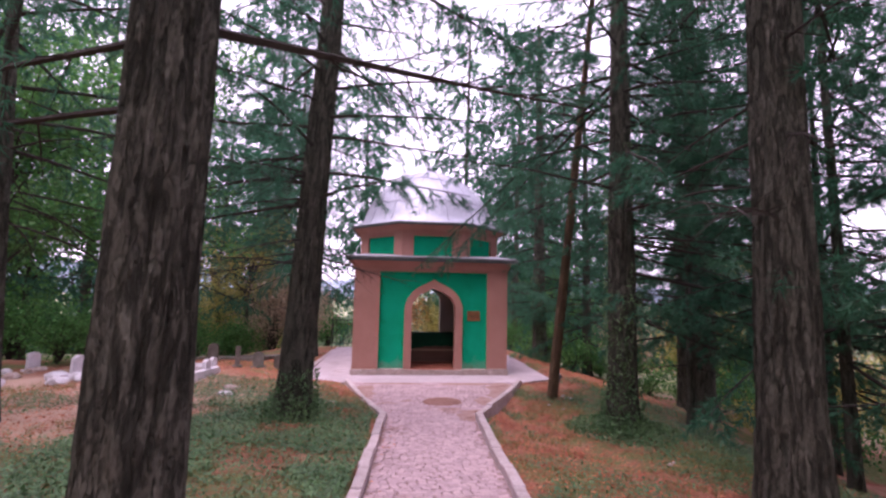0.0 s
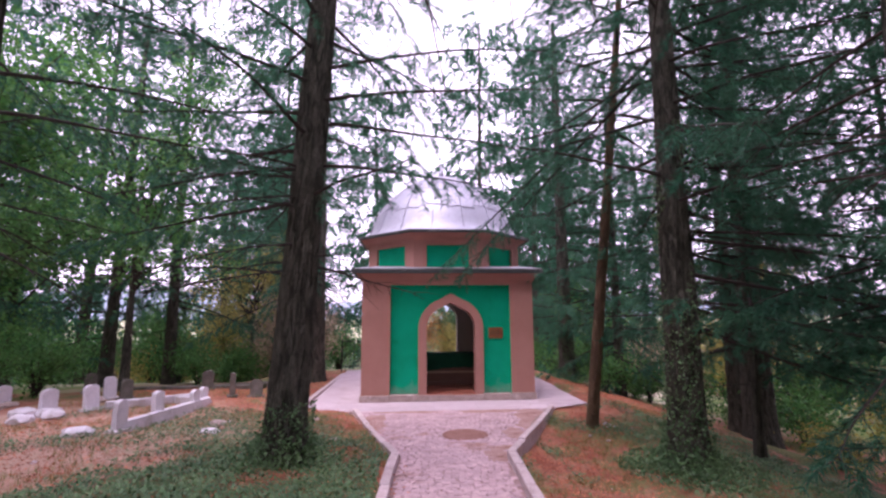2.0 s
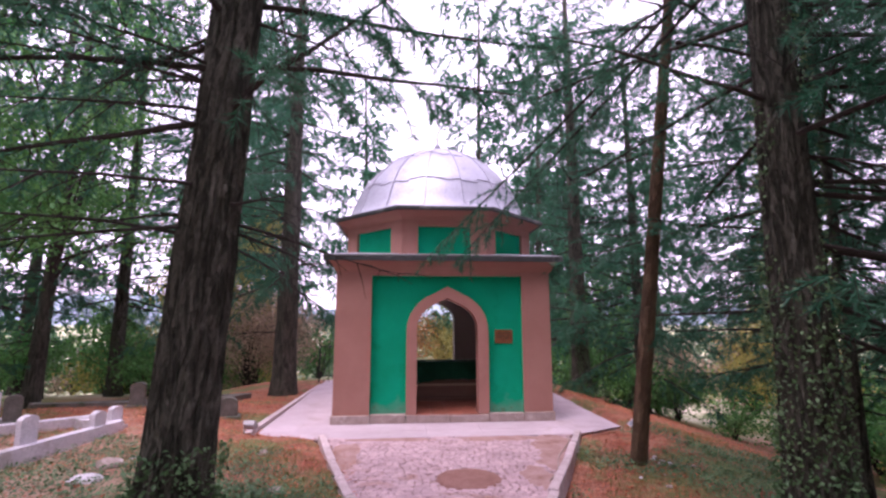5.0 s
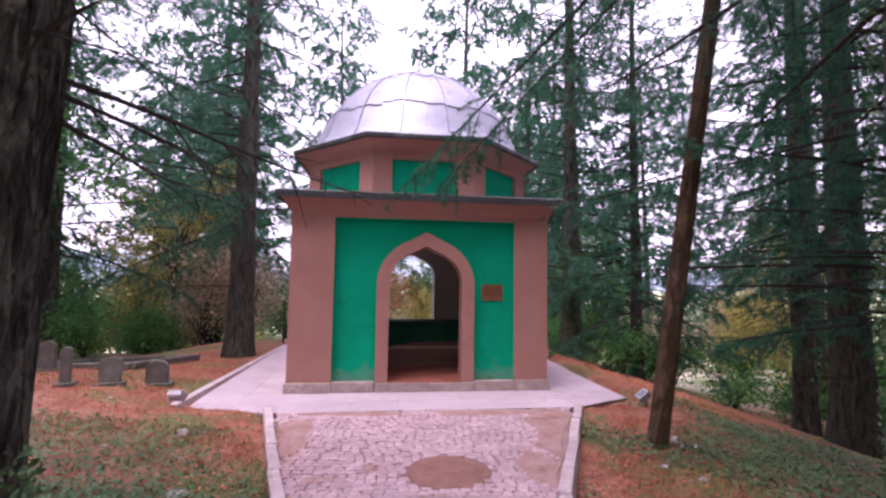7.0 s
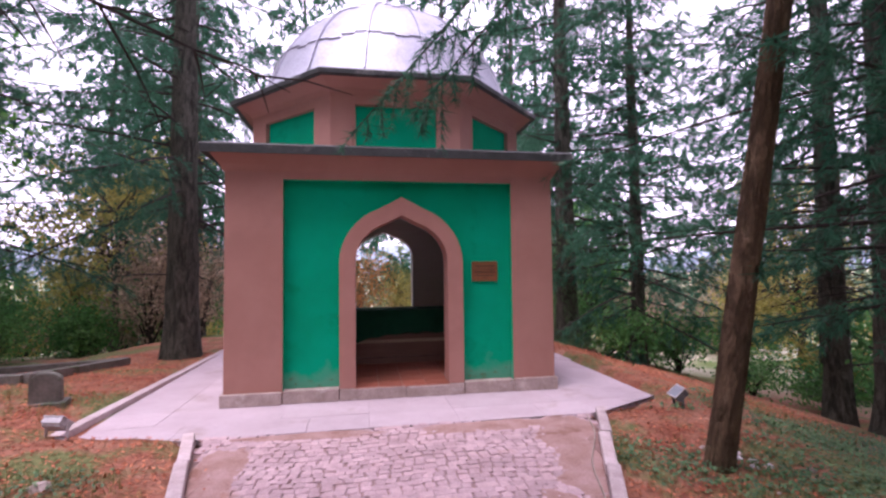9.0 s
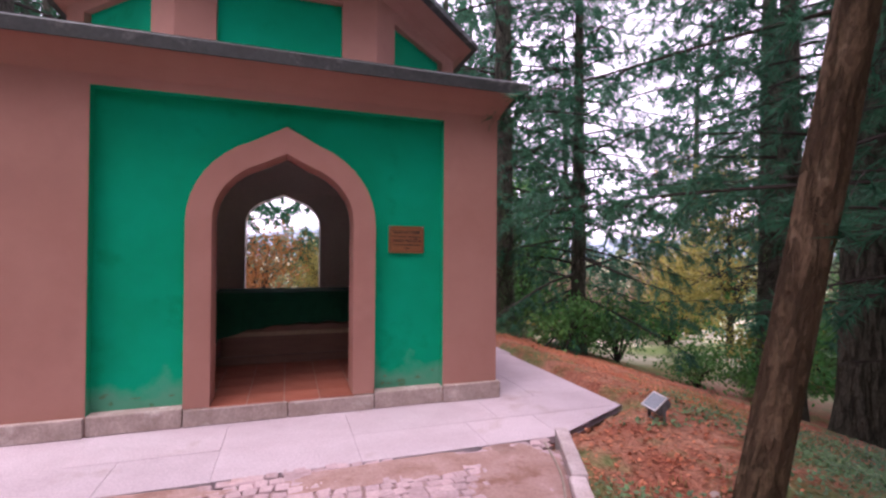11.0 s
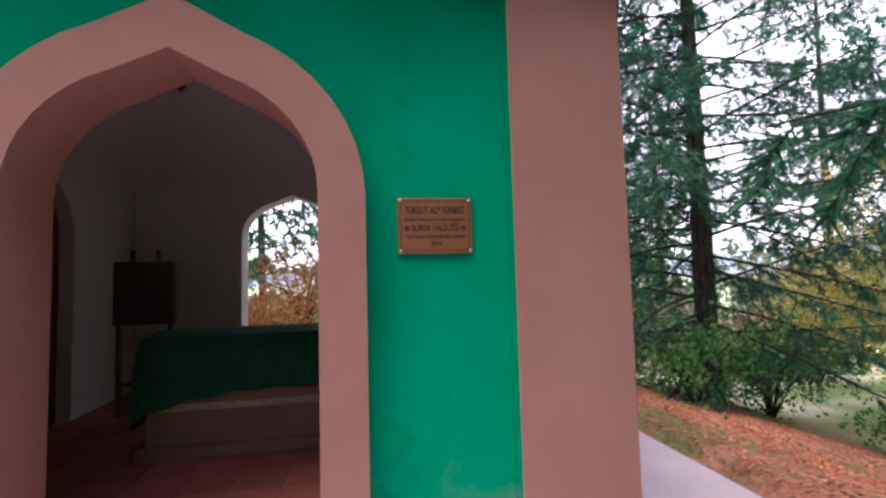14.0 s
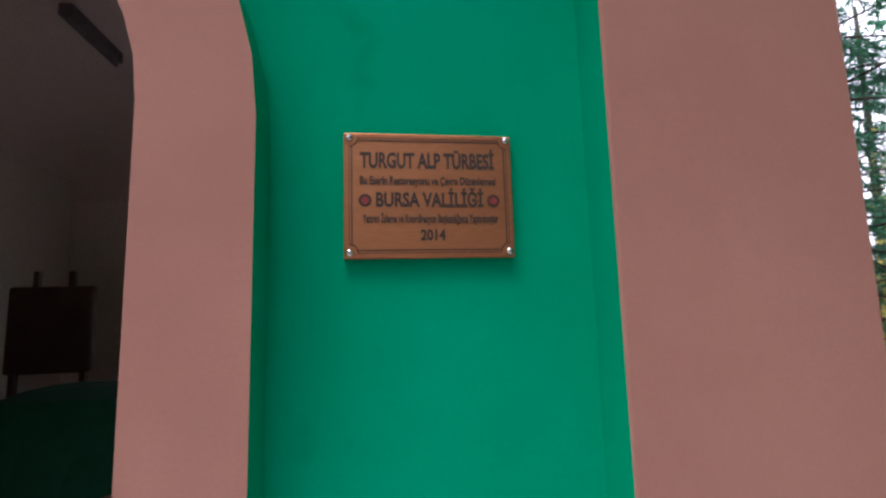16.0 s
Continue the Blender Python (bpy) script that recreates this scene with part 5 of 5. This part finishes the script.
# ---- litter, ground cover ----
def scatter(name, count, mat, label, category, test, size, seed, area, lift=0.02, flat=0.6, up=0.0):
    rng = random.Random(seed)
    vs, fs = [], []
    made, tries = 0, 0
    while made < count and tries < count * 12:
        tries += 1
        x, y = rng.uniform(area[0], area[1]), rng.uniform(area[2], area[3])
        if not test(x, y, rng):
            continue
        made += 1
        add_leaf(rng, vs, fs, Vector((x, y, ground_z(x, y) + lift + up * rng.random())), size * rng.uniform(0.6, 1.3), flat)
    return tagged(raw(name, [tuple(v) for v in vs], fs, mat), label, category, kind="stuff")


def cover(x, y):
    """How green the ground is at a place, from -1 to 1."""
    v = noise.noise((x * 0.55 + 3, y * 0.55, 7)) + 0.5 * noise.noise((x * 1.6, y * 1.6, 2))
    v += 0.75 * math.exp(-((x + 1.2) ** 2 / 1.6 + (y - 5.2) ** 2 / 4.5))
    v += 0.5 * math.exp(-((x - 4.6) ** 2 / 2.0 + (y - 6.5) ** 2 / 5.0)) + 0.5 * math.exp(-((x - 5.2) ** 2 / 2.0 + (y - 9.0) ** 2 / 2.0))
    v += 0.7 * math.exp(-((x + 2.3) ** 2 / 1.3 + (y - 9.1) ** 2 / 1.6)) + 0.6 * math.exp(-((x - 5.2) ** 2 / 2.0 + (y - 8.4) ** 2 / 3.0))
    if y > 10.2 and x < 4.2 or y > 11.6:
        v -= 0.7
    if 1.4 < x < 3.6 and y > 7.0:
        v -= 0.35
    return v


def open_soil(x, y):
    return not on_pave(x, y, 0.13) and (x - 0.5) ** 2 + (y + 0.0) ** 2 > 0.5


scatter("ground_ivy", 52000, ivy_leaf, "small dark green leaves creeping over soil", "ground cover", lambda x, y, r: open_soil(x, y) and cover(x, y) > -0.12 + 0.4 * r.random(), 0.019, 1, (-5.5, 7.5, 1.8, 13.5), 0.012, 0.5, 0.05)
scatter("ground_ivy", 26000, ivy_leaf, "dense small green leaves beside the path", "ground cover", lambda x, y, r: open_soil(x, y) and noise.noise((x * 1.1, y * 1.1, 9)) > -0.25 + 0.3 * r.random() and (x + 1.5) ** 2 / 2.6 + (y - 5.4) ** 2 / 8.0 < 1.0 + 0.3 * r.random(), 0.021, 21, (-3.4, -0.3, 2.4, 8.8), 0.012, 0.5, 0.06)
scatter("ground_ivy", 10000, ivy_leaf, "dense small green leaves on the slope", "ground cover", lambda x, y, r: open_soil(x, y) and noise.noise((x * 0.9, y * 0.9, 3)) > 0.0 + 0.3 * r.random(), 0.021, 22, (2.0, 6.8, 3.5, 11.0), 0.012, 0.5, 0.06)
scatter("fallen_leaves", 56000, dry_leaf, "brown and orange fallen leaves on soil", "leaf litter", lambda x, y, r: open_soil(x, y) and cover(x, y) < 0.30 + 0.5 * r.random(), 0.019, 2, (-6.0, 7.0, 1.8, 16.0), 0.012, 0.75, 0.015)
def scatter_grass(count, seed, area):
    """Short dry and green blades in loose tufts."""
    rng = random.Random(seed)
    vs, fs = [], []
    for i in range(count):
        x, y = rng.uniform(area[0], area[1]), rng.uniform(area[2], area[3])
        if not open_soil(x, y) or noise.noise((x * 0.8, y * 0.8, 11)) < -0.05 or (y > 10.2 and -2.4 < x < 4.5):
            continue
        z = ground_z(x, y)
        for k in range(4):
            bx, by, a = x + rng.gauss(0, 0.02), y + rng.gauss(0, 0.02), rng.uniform(0, 6.28)
            h, lean = rng.uniform(0.03, 0.09), rng.uniform(0.01, 0.05)
            b = len(vs)
            c, s = math.cos(a) * 0.0035, math.sin(a) * 0.0035
            vs += [(bx - c, by - s, z - 0.01), (bx + c, by + s, z - 0.01), (bx - s * lean * 300, by + c * lean * 300, z + h)]
            fs.append((b, b + 1, b + 2))
    return tagged(raw("grass", vs, fs, dry_grass), "short dry and green grass blades on soil", "grass", kind="stuff")


scatter_grass(22000, 5, (-6.5, 7.0, 1.8, 12.5))
scatter("path_litter", 260, dry_leaf, "few dry leaves on the paving", "leaf litter", lambda x, y, r: left_edge(y) < x < right_edge(y) and y < 10.9 and (min(x - left_edge(y), right_edge(y) - x) < 0.25 * r.random()), 0.02, 3, (-1.0, 3.0, 2.0, 10.9), 0.115, 0.85, 0.0)


# ---- setts of the path (pieces last) ----
def build_path():
    p = thing("path", "paved path of small pink-grey setts", "path", kind="structure")
    vs, fs = [], []
    ys = np.arange(-3.0, 11.0, 0.25)
    for y in ys:
        vs += [(left_edge(y) - 0.03, y, path_z(y) - 0.012), (right_edge(y) + 0.03, y, path_z(y) - 0.012)]
    for i in range(len(ys) - 1):
        fs.append((2 * i, 2 * i + 1, 2 * i + 3, 2 * i + 2))
    raw("bedding", vs, fs, joint_sand, p)
    kinds = []
    for k in range(8):
        rng = random.Random(40 + k)
        hx, hy = rng.uniform(0.034, 0.046), rng.uniform(0.032, 0.042)
        bm = boxed((-hx, -hy, -0.03), (hx, hy, 0.0))
        for v in bm.verts:
            v.co.x += rng.uniform(-0.009, 0.009)
            v.co.y += rng.uniform(-0.009, 0.009)
        top = [f for f in bm.faces if f.normal.z > 0.9]
        bmesh.ops.inset_region(bm, faces=top, thickness=0.008)
        for f in top:
            for v in f.verts:
                v.co.z += 0.005
        bmesh.ops.delete(bm, geom=[f for f in bm.faces if f.normal.z < -0.9], context="FACES_ONLY")
        me = bpy.data.meshes.new("sett")
        bm.to_mesh(me)
        bm.free()
        me.materials.append(sett_stone)
        kinds.append(me)
    rng = random.Random(77)
    jv, jf = [], []
    data = [([v.co.copy() for v in me.vertices], [tuple(q.vertices) for q in me.polygons]) for me in kinds]
    made, y, row = 0, 0.5, 0
    while y < 10.93:
        x = left_edge(y) + 0.045 + rng.uniform(0, 0.05)
        while x < right_edge(y) - 0.03:
            if (x - 0.93) ** 2 / 0.145 + (y - 8.92) ** 2 / 0.15 > 1.0:
                # rows bow and wander like hand-laid stone
                yy = y + 0.05 * math.sin((x - 0.6) * 3.1 + 0.4 * math.sin(y * 1.7)) + 0.03 * noise.noise((x * 2.2, y * 2.2, 5)) + rng.uniform(-0.008, 0.008)
                m = pose(x + rng.uniform(-0.006, 0.006), yy, path_z(yy) - 0.003 + rng.uniform(-0.004, 0.002), rng.uniform(-3, 3), rng.uniform(-3, 3), rng.uniform(-9, 9) + rng.choice((0, 180)))
                k = rng.randrange(8)
                if 4.4 < y < 6.9 and made < 300 and abs(x - 0.55) < 0.5:
                    ob = new("sett", kinds[k])
                    ob.matrix_basis = m
                    ob.parent = p
                    made += 1
                else:
                    b = len(jv)
                    jv += [tuple(m @ c) for c in data[k][0]]
                    jf += [tuple(b + i for i in q) for q in data[k][1]]
            x += rng.uniform(0.078, 0.095)
        y += 0.08
        row += 1
    tagged(raw("setts", jv, jf, sett_stone, p), kind="stuff")


def build_manhole():
    bm = bmesh.new()
    lathe(bm, [(0.0005, 0.012), (0.30, 0.014), (0.36, 0.010), (0.385, -0.03)], 36)
    for v in bm.verts:
        v.co.z += 0.006 * noise.noise(v.co * 7)
    ob = part("manhole_cover", bm, material("brown_manhole_earth", (0.31, 0.17, 0.145), (0.24, 0.125, 0.10), 6, 0.9, 50, 0.6), smooth=True)
    ob.matrix_basis = pose(0.93, 8.92, path_z(8.92))
    tagged(ob, "round reddish-brown cover set in the paving", "manhole cover")


def dried_mud(x, y, w, d, seed, label):
    """A thin, ragged skin of dried mud over the setts."""
    bm = bmesh.new()
    rings = []
    for k, lift in ((1.0, -0.004), (0.86, 0.0035), (0.5, 0.006), (0.02, 0.007)):
        ring = []
        for i in range(40):
            a = i * math.pi / 20
            q = k * (1 + 0.34 * noise.noise((math.cos(a) * 1.7 + seed, math.sin(a) * 1.7, 0)) + 0.14 * noise.noise((math.cos(a) * 6, math.sin(a) * 6, seed)))
            px, py = x + w * q * math.cos(a), y + d * q * math.sin(a)
            py = min(py, 10.935)
            px = max(left_edge(py) + 0.01, min(right_edge(py) - 0.01, px))
            ring.append(bm.verts.new((px, py, path_z(py) + lift)))
        rings.append(ring)
    for a, b in zip(rings, rings[1:]):
        for i in range(40):
            bm.faces.new((a[i], a[(i + 1) % 40], b[(i + 1) % 40], b[i]))
    bmesh.ops.recalc_face_normals(bm, faces=bm.faces)
    tagged(part("dried_mud", bm, mud, smooth=True), label, "mud", kind="structure")


mud = material("dried_pink_mud", (0.44, 0.29, 0.27), (0.33, 0.20, 0.17), 5, 0.95, 60, 0.5, third=(0.26, 0.14, 0.11), third_scale=3, third_at=0.6)
for k, (x, y, w, d) in enumerate(((2.45, 10.25, 0.42, 0.75), (1.75, 10.78, 0.75, 0.16), (0.0, 10.84, 0.65, 0.10), (-0.62, 10.1, 0.22, 0.7), (1.75, 8.95, 0.20, 0.5), (2.2, 9.5, 0.3, 0.5), (1.2, 7.6, 0.18, 0.4))):
    dried_mud(x, y, w, d, 3.7 * k, "dried pink-brown mud over the path's setts")


def build_cable():
    pts = [(right_edge(y) - 0.07 + 0.03 * math.sin(y * 5), y, path_z(y) + 0.014) for y in [10.85 - 0.1 * i for i in range(22)]]
    vs, fs = [], []
    tube(vs, fs, pts, [0.007] * len(pts), 6)
    tagged(raw("cable", [tuple(v) for v in vs], fs, cable_grey, smooth=True), "thin pale cable lying along the kerb", "cable")


cable_grey = material("cable_sheath", (0.40, 0.33, 0.28), (0.30, 0.24, 0.20), 9, 0.7, 60, 0.1)
build_cable()
build_manhole()
build_path()
